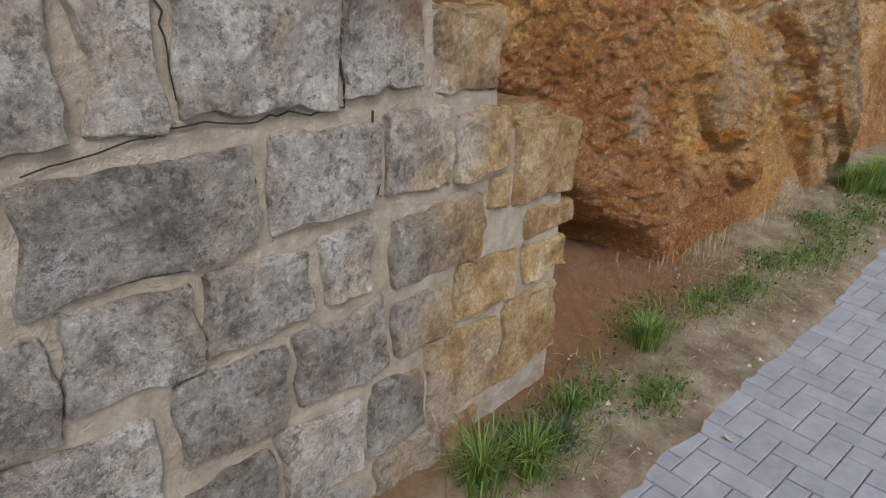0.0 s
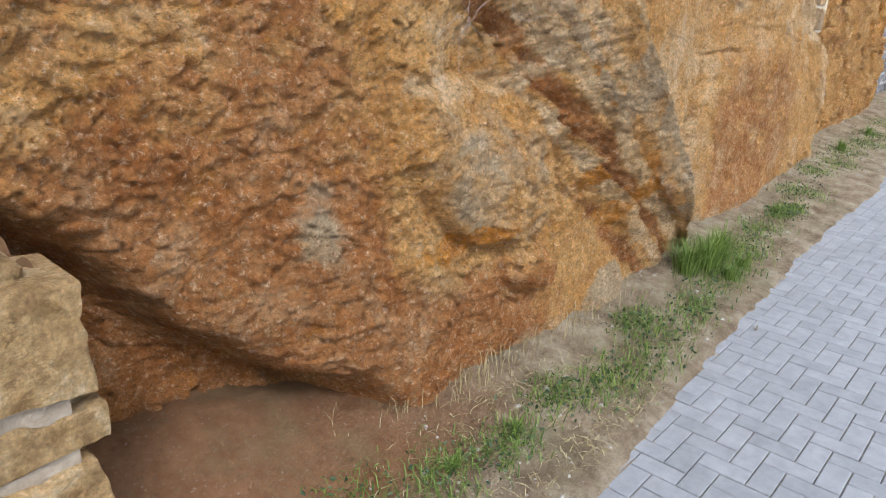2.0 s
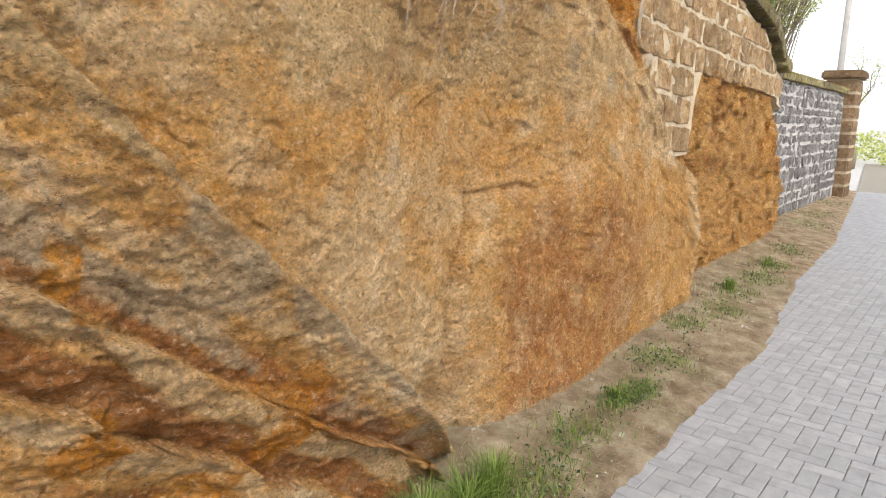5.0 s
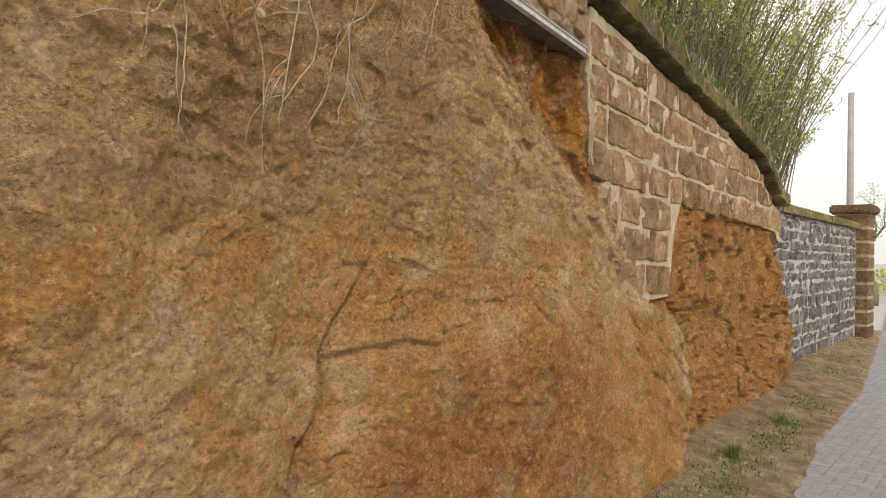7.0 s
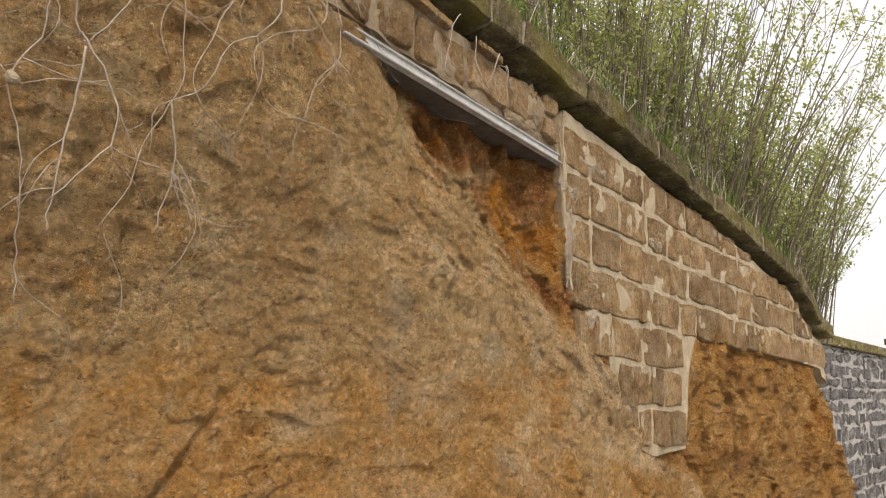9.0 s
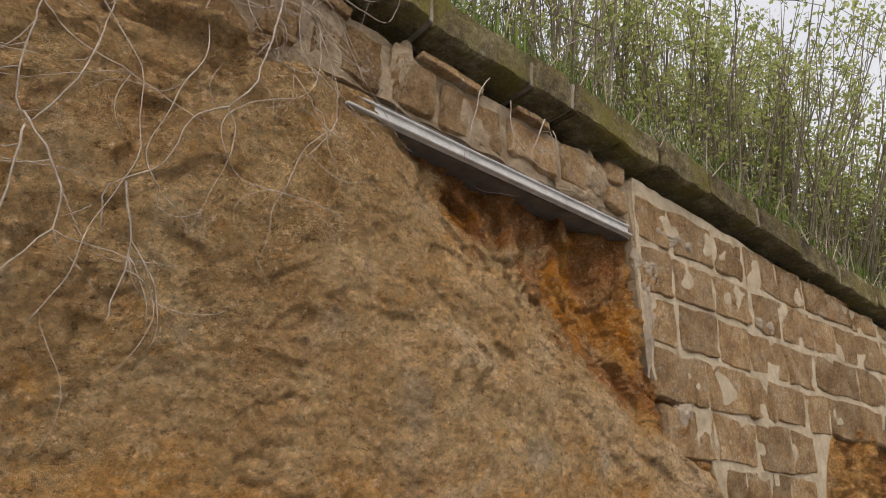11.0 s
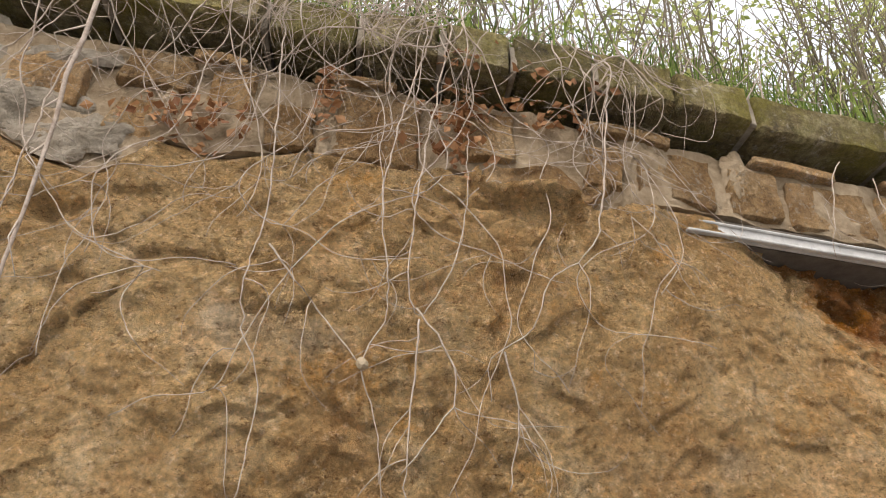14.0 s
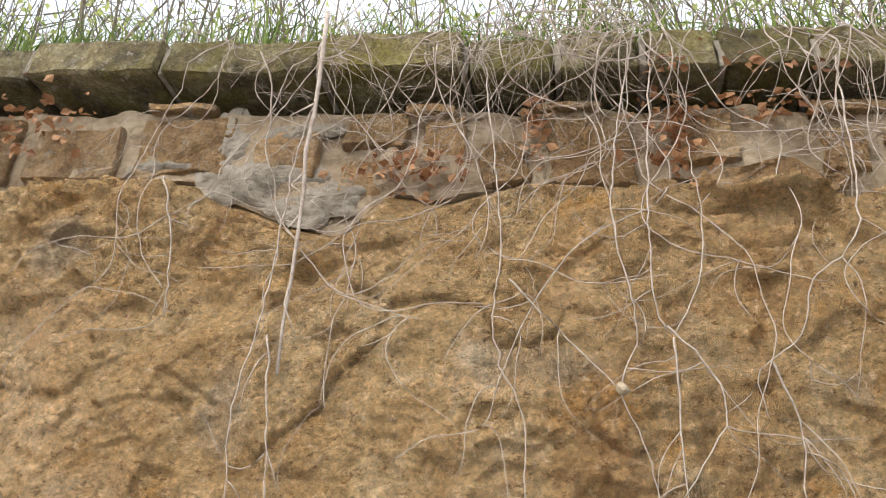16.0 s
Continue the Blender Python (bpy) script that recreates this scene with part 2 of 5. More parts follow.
ROCK = rock_material()
ASHLAR = stone_material("grey-brown tooled sandstone", (0.27, 0.22, 0.175), (0.49, 0.415, 0.345), (0.68, 0.61, 0.53), (0.53, 0.41, 0.29), ochre=1.3, soot=0.6)
BROWNSTONE = stone_material("brown weathered sandstone", (0.32, 0.185, 0.08), (0.5, 0.315, 0.15), (0.62, 0.45, 0.265), (0.42, 0.28, 0.16), soot=0.25)
COPING = stone_material("mossy dark coping stone", (0.13, 0.1, 0.05), (0.29, 0.23, 0.115), (0.52, 0.45, 0.25), (0.09, 0.075, 0.05), moss=(0.27, 0.23, 0.05), soot=0.5)
GREYSTONE = stone_material("grey rubble stone", (0.15, 0.14, 0.135), (0.27, 0.255, 0.25), (0.42, 0.4, 0.385), (0.2, 0.17, 0.17), soot=0.4)
PILLARSTONE = stone_material("orange-brown pillar stone", (0.22, 0.12, 0.06), (0.33, 0.2, 0.1), (0.42, 0.3, 0.17), (0.25, 0.16, 0.1))
MORTAR = plain("sandy lime mortar", (0.3, 0.235, 0.165), (0.5, 0.415, 0.315), 14, 0.95, 50, 0.014)
PALEMORTAR = plain("pale lime mortar", (0.4, 0.31, 0.2), (0.64, 0.54, 0.39), 11, 0.95, 60, 0.012)
WHITEMORTAR = plain("whitish mortar", (0.36, 0.34, 0.32), (0.52, 0.5, 0.47), 9, 0.95, 90, 0.006)
RENDER = plain("grey cement patch", (0.24, 0.2, 0.145), (0.46, 0.4, 0.32), 18, 0.95, 45, 0.02)
WALLBED = plain("brown earthy mortar", (0.26, 0.185, 0.11), (0.5, 0.395, 0.27), 12, 0.95, 40, 0.02)
PAVER = plain("grey concrete paver", (0.225, 0.226, 0.235), (0.31, 0.31, 0.318), 9, 0.88, 220, 0.002, per="object", vary=0.16)
PAVERS = plain("grey concrete pavers beyond", (0.225, 0.226, 0.235), (0.31, 0.31, 0.318), 9, 0.88, 220, 0.002, per="island", vary=0.16)
JOINT = plain("dirty joint sand", (0.16, 0.14, 0.12), (0.3, 0.27, 0.22), 20, 0.97)
SOIL = ground_material()
GRASS = leaf_material("grass blades", (0.07, 0.12, 0.02), (0.26, 0.34, 0.08))
DRYGRASS = leaf_material("dry straw", (0.3, 0.23, 0.1), (0.55, 0.46, 0.26), 0.2)
IVY = leaf_material("dark weed leaves", (0.03, 0.05, 0.025), (0.1, 0.13, 0.06), 0.2)
YOUNGLEAF = leaf_material("young yellow-green leaves", (0.28, 0.34, 0.1), (0.6, 0.62, 0.24), 0.55)
DEADLEAF = leaf_material("dead brown leaves", (0.2, 0.085, 0.035), (0.46, 0.25, 0.12), 0.2)
TWIG = plain("grey-brown bare twig", (0.32, 0.245, 0.19), (0.62, 0.53, 0.45), 30, 0.85, 150, 0.002)
DARKTWIG = plain("dark shrub stem", (0.13, 0.105, 0.07), (0.27, 0.23, 0.165), 30, 0.85, 150, 0.002)
STEEL = plain("galvanised steel", (0.4, 0.39, 0.37), (0.62, 0.61, 0.59), 14, 0.65, 80, 0.001, 0.2)
CONCRETE = plain("dark stained concrete", (0.1, 0.085, 0.07), (0.2, 0.17, 0.14), 9, 0.95, 80, 0.006)
CRACKDARK = plain("dark open crack", (0.03, 0.026, 0.022), (0.06, 0.05, 0.04), 20)
PEBBLE = plain("pale pebble", (0.3, 0.26, 0.21), (0.52, 0.47, 0.4), 20, 0.85)
POLE = plain("weathered grey pole", (0.3, 0.29, 0.27), (0.42, 0.4, 0.38), 6, 0.8)
ROAD = plain("pale dusty road", (0.34, 0.33, 0.31), (0.46, 0.45, 0.43), 3, 0.95, 60)


# ---- building helpers ----
TABLE = np.random.RandomState(7).rand(64, 64, 64)


def lattice(x, y, z):
    """Smooth value noise, 0 to 1, on arrays."""
    if np.ndim(z) == 0 and np.ndim(x) > 0:
        # a level cut through the table
        k = math.floor(z)
        w = z - k
        w = w * w * w * (w * (w * 6 - 15) + 10)
        cut = (TABLE[:, :, k % 64] * (1 - w) + TABLE[:, :, (k + 1) % 64] * w).ravel()
        x, y = np.broadcast_arrays(np.asarray(x, float), np.asarray(y, float))
        i, j = np.floor(x).astype(int), np.floor(y).astype(int)
        u, v = x - i, y - j
        u, v = (a * a * a * (a * (a * 6 - 15) + 10) for a in (u, v))
        i0, i1, j0, j1 = (i & 63) * 64, ((i + 1) & 63) * 64, j & 63, (j + 1) & 63
        near = cut.take(i0 + j0) + (cut.take(i1 + j0) - cut.take(i0 + j0)) * u
        far = cut.take(i0 + j1) + (cut.take(i1 + j1) - cut.take(i0 + j1)) * u
        return near + (far - near) * v
    x, y, z = np.broadcast_arrays(np.asarray(x, float), np.asarray(y, float), np.asarray(z, float))
    i, j, k = np.floor(x).astype(int), np.floor(y).astype(int), np.floor(z).astype(int)
    u, v, w = x - i, y - j, z - k
    u, v, w = (a * a * a * (a * (a * 6 - 15) + 10) for a in (u, v, w))
    s = 0
    for a in (0, 1):
        for b in (0, 1):
            for c in (0, 1):
                s = s + TABLE[(i + a) % 64, (j + b) % 64, (k + c) % 64] * (u if a else 1 - u) * (v if b else 1 - v) * (w if c else 1 - w)
    return s


def fbm(x, y, z, octaves=4, gain=0.5):
    s, amp, tot = 0, 1.0, 0.0
    for o in range(octaves):
        s = s + amp * (lattice(x * 2 ** o + 7.3 * o, y * 2 ** o + 3.1 * o, z * 2 ** o + 1.7 * o) - 0.5)
        tot += amp
        amp *= gain
    return s / tot * 2


def step(a, b, v):
    u = np.clip((v - a) / (b - a), 0, 1)
    return u * u * (3 - 2 * u)


def chips(x, z, freq, jitter=0.9, salt=0):
    """Broken cells: the distance to the nearest and the next, three random numbers of the cell, and the place within it."""
    x, z = x * freq, z * freq
    ix, iz = np.floor(x).astype(int), np.floor(z).astype(int)
    f1, f2 = np.full(x.shape, 9.0), np.full(x.shape, 9.0)
    keep = [np.zeros(x.shape) for _ in range(5)]
    for a in (-1, 0, 1):
        for b in (-1, 0, 1):
            cx, cz = ix + a, iz + b
            r = [TABLE[cx % 64, cz % 64, (salt + k) % 64] for k in range(5)]
            dx, dz = x - (cx + 0.5 + jitter * (r[0] - 0.5)), z - (cz + 0.5 + jitter * (r[1] - 0.5))
            d = np.sqrt(dx * dx + dz * dz)
            near = d < f1
            f2 = np.where(near, f1, np.minimum(f2, d))
            f1 = np.where(near, d, f1)
            for k, v in enumerate((r[2], r[3], r[4], dx, dz)):
                keep[k] = np.where(near, v, keep[k])
    return f1, f2, keep


def facets(x, z, freq, salt=0):
    """Flat broken facets, each tilted its own way; about -1 to 1."""
    f1, f2, (a, b, c, dx, dz) = chips(x, z, freq, 0.95, salt)
    return (a - 0.5) * 0.9 + (b - 0.5) * dx * 1.6 + (c - 0.5) * dz * 1.6


def mesh_object(name, verts, faces, material, parent=None, smooth=False):
    me = bpy.data.meshes.new(name)
    me.from_pydata([tuple(v) for v in verts], [], [tuple(f) for f in faces])
    me.materials.append(material)
    if smooth:
        me.shade_smooth()
    ob = new(name, me)
    ob.parent = parent
    return ob


def part(name, bm, material, parent=None, label="", smooth=False):
    me = bpy.data.meshes.new(name)
    bm.to_mesh(me)
    bm.free()
    me.materials.append(material)
    if smooth:
        me.shade_smooth()
    ob = new(name, me)
    ob.parent = parent
    return tagged(ob, label)


def empty(name, at=(0, 0, 0)):
    ob = new(name)
    ob.location = at
    return ob


def grid(name, px, py, pz, material, parent=None, smooth=True, attrs=None):
    """A sheet through arrays of places, rows by columns."""
    n, m = px.shape
    idx = np.arange(n * m).reshape(n, m)
    q = np.stack([idx[:-1, :-1], idx[:-1, 1:], idx[1:, 1:], idx[1:, :-1]], -1).reshape(-1, 4)
    me = bpy.data.meshes.new(name)
    me.vertices.add(n * m)
    me.vertices.foreach_set("co", np.stack([px, py, pz], -1).astype(np.float32).ravel())
    me.loops.add(q.size)
    me.loops.foreach_set("vertex_index", q.astype(np.int32).ravel())
    me.polygons.add(len(q))
    me.polygons.foreach_set("loop_start", np.arange(0, q.size, 4, dtype=np.int32))
    me.update(calc_edges=True)
    me.materials.append(material)
    if smooth:
        me.shade_smooth()
    for key, val in (attrs or {}).items():
        a = me.attributes.new(key, "FLOAT", "POINT")
        a.data.foreach_set("value", np.ascontiguousarray(val, dtype=np.float32).ravel())
    ob = new(name, me)
    ob.parent = parent
    return ob


class Soup:
    """Many small shapes gathered into one mesh."""

    def __init__(self):
        self.v, self.f = [], []

    def add(self, verts, faces):
        o = len(self.v)
        self.v += [tuple(p) for p in verts]
        self.f += [tuple(i + o for i in f) for f in faces]

    def tube(self, pts, r0, r1, sides=5):
        pts = [Vector(p) for p in pts]
        rings = []
        for i, p in enumerate(pts):
            d = (pts[min(i + 1, len(pts) - 1)] - pts[max(i - 1, 0)]).normalized()
            a = d.orthogonal().normalized()
            b = d.cross(a)
            r = r0 + (r1 - r0) * i / max(1, len(pts) - 1)
            rings += [p + r * (math.cos(2 * math.pi * k / sides) * a + math.sin(2 * math.pi * k / sides) * b) for k in range(sides)]
        f = [(i * sides + k, i * sides + (k + 1) % sides, (i + 1) * sides + (k + 1) % sides, (i + 1) * sides + k) for i in range(len(pts) - 1) for k in range(sides)]
        f += [tuple(range(sides))[::-1], tuple(range((len(pts) - 1) * sides, len(pts) * sides))]
        self.add(rings, f)

    def leaf(self, at, along, size, width=0.5):
        d = Vector(along).normalized()
        s = d.cross(Vector((R.uniform(-1, 1), R.uniform(-1, 1), R.uniform(-1, 1)))).normalized() * size * width * 0.5
        up = d.cross(s).normalized() * size * 0.12
        p = Vector(at)
        self.add([p, p + d * size * 0.5 + s + up, p + d * size, p + d * size * 0.5 - s + up], [(0, 1, 2), (0, 2, 3)])

    def blade(self, at, lean, height, width):
        p, l = Vector(at), Vector((*lean, 0))
        s = Vector((-lean[1], lean[0], 0)).normalized() * width * 0.5 if abs(lean[0]) + abs(lean[1]) > 1e-6 else Vector((width / 2, 0, 0))
        a = p + l * 0.3 + Vector((0, 0, height * 0.6))
        b = p + l + Vector((0, 0, height * (1 - 0.5 * min(1, l.length / max(height, 1e-3)))))
        self.add([p - s, p + s, a + s * 0.8, a - s * 0.8, b], [(0, 1, 2, 3), (3, 2, 4)])

    def box(self, lo, hi):
        x0, y0, z0 = lo
        x1, y1, z1 = hi
        self.add([(x0, y0, z0), (x1, y0, z0), (x1, y1, z0), (x0, y1, z0), (x0, y0, z1), (x1, y0, z1), (x1, y1, z1), (x0, y1, z1)],
                 [(0, 3, 2, 1), (4, 5, 6, 7), (0, 1, 5, 4), (1, 2, 6, 5), (2, 3, 7, 6), (3, 0, 4, 7)])

    def make(self, name, material, parent=None, smooth=False):
        return mesh_object(name, self.v, self.f, material, parent, smooth)


R = random.Random(11)

# ---- plan: the street runs along x, the cliff stands on its +y side ----
ROUTE_X = [-6, 0, 1.6, 3.5, 4.5, 6.5, 9.0, 11.6, 14.7, 20.5, 26, 40]
ROUTE_Y = [0.75, 0.82, 0.86, 0.92, 1.02, 1.16, 1.18, 1.5, 1.66, 2.3, 2.9, 4.6]


def kerb_y(x):
    """The paving's edge against the verge."""
    return np.interp(x, ROUTE_X, ROUTE_Y)


def wall_y(x):
    """The face of the retaining wall."""
    return np.interp(x, [-6, 0, 1.9, 3.8, 5.0, 6.5, 7.3, 8.3, 10.0, 13.4], [0.7, 1.22, 1.39, 1.67, 1.75, 1.84, 1.95, 2.08, 2.2, 2.26])


def coping_z(x):
    """The underside of the coping."""
    return np.interp(x, [-6, 3.7, 6.6, 8.0, 8.74, 9.85, 11.0, 12.3, 12.9, 13.3], [4.0, 3.47, 3.29, 3.27, 3.23, 3.12, 2.96, 2.73, 2.38, 2.3])


def masonry_low(x):
    """The ragged underside of the masonry above the cliff."""
    a = np.interp(x, [2.5, 3.9, 4.26, 4.55, 4.66, 4.82, 4.99, 5.06, 5.17, 5.35, 5.6, 5.84, 6.06, 6.08, 6.4, 6.51, 6.7, 8.3], [3.1, 3.05, 3.07, 3.05, 2.95, 2.88, 2.83, 2.86, 2.97, 2.94, 2.98, 2.95, 2.98, 2.91, 2.89, 2.93, 2.95, 2.91])
    b = np.interp(x, [8.3, 8.34, 8.42, 8.6, 8.61, 8.81, 8.83, 8.95, 8.96, 9.35, 9.85, 9.9, 10.03, 10.19, 11.34, 12.18, 13.06, 13.3], [2.7, 2.38, 2.17, 2.17, 1.9, 1.88, 1.65, 1.63, 1.42, 1.32, 1.35, 1.6, 1.94, 2.14, 2.15, 2.03, 1.95, 1.8])
    return np.where(x < 8.31, a, b) + 0.03 * fbm(np.asarray(x) * 4, 2.0, 3.0, 3)


def foot_y(x):
    """The foot of the cliff."""
    return np.interp(x, [1.0, 2.0, 2.5, 3.15, 4.2, 5.4, 5.85, 6.1, 7.2, 9.4, 9.9, 10.4, 13.5, 14.6], [1.95, 1.95, 1.86, 1.68, 1.64, 1.74, 1.86, 1.92, 1.84, 2.0, 2.06, 2.26, 2.32, 2.4])


def verge_z(x, y):
    u = np.clip((y - kerb_y(x)) / 0.8, 0, 2.5)
    return 0.012 + 0.1 * np.clip(u, 0, 1) ** 1.3 + 0.02 * fbm(x * 2.2, y * 2.2, 0.3, 4) * np.clip(u * 4, 0, 1)


def small_facets(x, z):
    return facets(x + 0.06 * fbm(x * 6, z * 6, 21.0, 3), z * 1.4 + 0.06 * fbm(x * 6, z * 6, 31.0, 3), 8.0, 52)


def ledge(x, z, way, depth, reach=0.16):
    """A broken edge along a line: the rock on the line's upper side stands proud, and is undercut just below it."""
    out = np.zeros(x.shape)
    (x0, z0), (x1, z1) = np.min(way, 0) - 0.5, np.max(way, 0) + 0.5
    near = (x > x0) & (x < x1) & (z > z0) & (z < z1)
    if not near.any():
        return out
    px, pz = x[near], z[near]
    px, pz = px + 0.035 * fbm(px * 6, pz * 6, 33.0, 4, 0.6), pz + 0.035 * fbm(px * 6, pz * 6, 43.0, 4, 0.6)
    best, side, along = np.full(px.shape, 9.0), np.zeros(px.shape), np.zeros(px.shape)
    for k in range(len(way) - 1):
        (ax, az), (bx, bz) = way[k], way[k + 1]
        l = math.hypot(bx - ax, bz - az)
        ux, uz = (bx - ax) / l, (bz - az) / l
        u = (px - ax) * ux + (pz - az) * uz
        v = np.clip(u, 0, l)
        d = np.hypot(px - ax - v * ux, pz - az - v * uz)
        closer = d < best
        best = np.where(closer, d, best)
        side = np.where(closer, (pz - az) * ux - (px - ax) * uz, side)
        along = np.where(closer, (k + u / l) / (len(way) - 1), along)
    fade = step(-0.06, 0.12, along) * step(1.06, 0.88, along)
    proud = np.where(side > 0, -0.34 * depth * np.exp(-best / reach), 0.08 * depth * np.exp(-best / 0.03))
    strong = 0.35 + 0.65 * step(-0.2, 0.3, fbm(px * 5, pz * 5, 71.0, 3))
    out[near] = fade * strong * (proud + 0.28 * depth * np.exp(-(best / 0.006) ** 2))
    return out


def spots(x, z, places, soft=0.5):
    """Blotches with ragged edges: centre, half sizes and strength of each; 0 to 1."""
    m = np.zeros(x.shape)
    wob = 0.9 * fbm(x * 5, z * 5, 61.0, 4, 0.65)
    for cx, cz, rx, rz, k in places:
        e = np.sqrt(((x - cx) / rx) ** 2 + ((z - cz) / rz) ** 2) + wob
        m = np.maximum(m, k * step(1.0 + soft * 0.4, 1.0 - soft, e))
    return m


LEDGES = [([(4.05, 2.62), (4.15, 2.63), (4.26, 2.65), (4.4, 2.61), (4.55, 2.63)], 0.035, 0.18), ([(4.9, 2.2), (4.98, 2.29), (5.08, 2.42), (5.22, 2.55)], 0.05, 0.2),
          ([(5.04, 2.67), (5.12, 2.66), (5.21, 2.61), (5.32, 2.62), (5.45, 2.59)], 0.045, 0.18), ([(5.4, 2.64), (5.47, 2.56), (5.51, 2.47), (5.63, 2.49), (5.67, 2.56), (5.8, 2.57)], 0.05, 0.15),
          ([(4.6, 2.42), (4.7, 2.38), (4.8, 2.3)], 0.03, 0.15), ([(5.95, 2.88), (6.1, 2.84), (6.3, 2.85)], 0.04, 0.12), ([(6.86, 1.89), (6.95, 1.83), (7.07, 1.76)], 0.045, 0.15)]
LEDGES_LOW = [([(1.87, 1.26), (1.99, 1.22), (2.13, 1.17), (2.3, 1.05)], 0.035, 0.2), ([(2.52, 1.34), (2.67, 1.25), (2.86, 1.12)], 0.05, 0.14), ([(2.5, 1.03), (2.62, 1.06), (2.78, 1.08), (2.9, 1.0)], 0.04, 0.12),
              ([(2.98, 0.9), (3.12, 0.88), (3.21, 0.78), (3.4, 0.7), (3.58, 0.68), (3.75, 0.7)], 0.05, 0.14), ([(3.1, 1.37), (3.2, 1.37), (3.42, 1.4), (3.64, 1.24), (3.85, 1.02)], 0.03, 0.1),
              ([(7.02, 2.41), (7.17, 2.27), (7.4, 2.17)], 0.04, 0.12), ([(7.5, 2.3), (7.72, 2.15), (8.0, 1.85)], 0.04, 0.1), ([(7.75, 2.62), (7.95, 2.43), (8.15, 2.2)], 0.06, 0.12)]


GREYS = [(3.45, 1.02, 0.3, 0.2, 0.9), (4.2, 2.8, 0.1, 0.12, 1.0), (4.8, 2.32, 0.07, 0.14, 0.9), (5.6, 2.43, 0.2, 0.06, 0.8), (6.3, 2.38, 0.14, 0.07, 0.9), (6.74, 2.19, 0.1, 0.07, 0.8), (7.0, 2.0, 0.08, 0.1, 0.9), (7.01, 1.74, 0.1, 0.14, 0.7),
         (7.5, 1.88, 0.1, 0.08, 0.9), (7.5, 1.46, 0.14, 0.16, 0.8), (2.7, 0.93, 0.13, 0.16, 0.9), (3.9, 1.52, 0.08, 0.08, 1.0)]
PALES = [(4.25, 2.45, 0.25, 0.3, 0.9), (5.66, 2.72, 0.1, 0.12, 1.0), (5.55, 2.4, 0.18, 0.09, 0.8), (3.5, 1.33, 0.4, 0.08, 0.9), (6.62, 2.75, 0.1, 0.14, 0.9), (7.3, 2.2, 0.4, 0.16, 0.8), (7.9, 1.95, 0.4, 0.2, 0.8), (4.6, 2.0, 0.3, 0.2, 0.6), (6.3, 1.15, 0.14, 0.2, 0.7)]
RUSTS = [(4.21, 1.23, 0.08, 0.11, 1.0), (4.85, 0.75, 0.16, 0.2, 0.8), (4.2, 0.85, 0.18, 0.1, 0.9), (4.5, 0.6, 0.16, 0.1, 0.8), (7.9, 2.55, 0.14, 0.25, 0.9), (8.2, 2.35, 0.16, 0.2, 0.9), (7.2, 2.72, 0.3, 0.08, 0.5), (3.4, 0.72, 0.3, 0.06, 0.9), (13.0, 1.4, 0.4, 0.4, 0.6)]


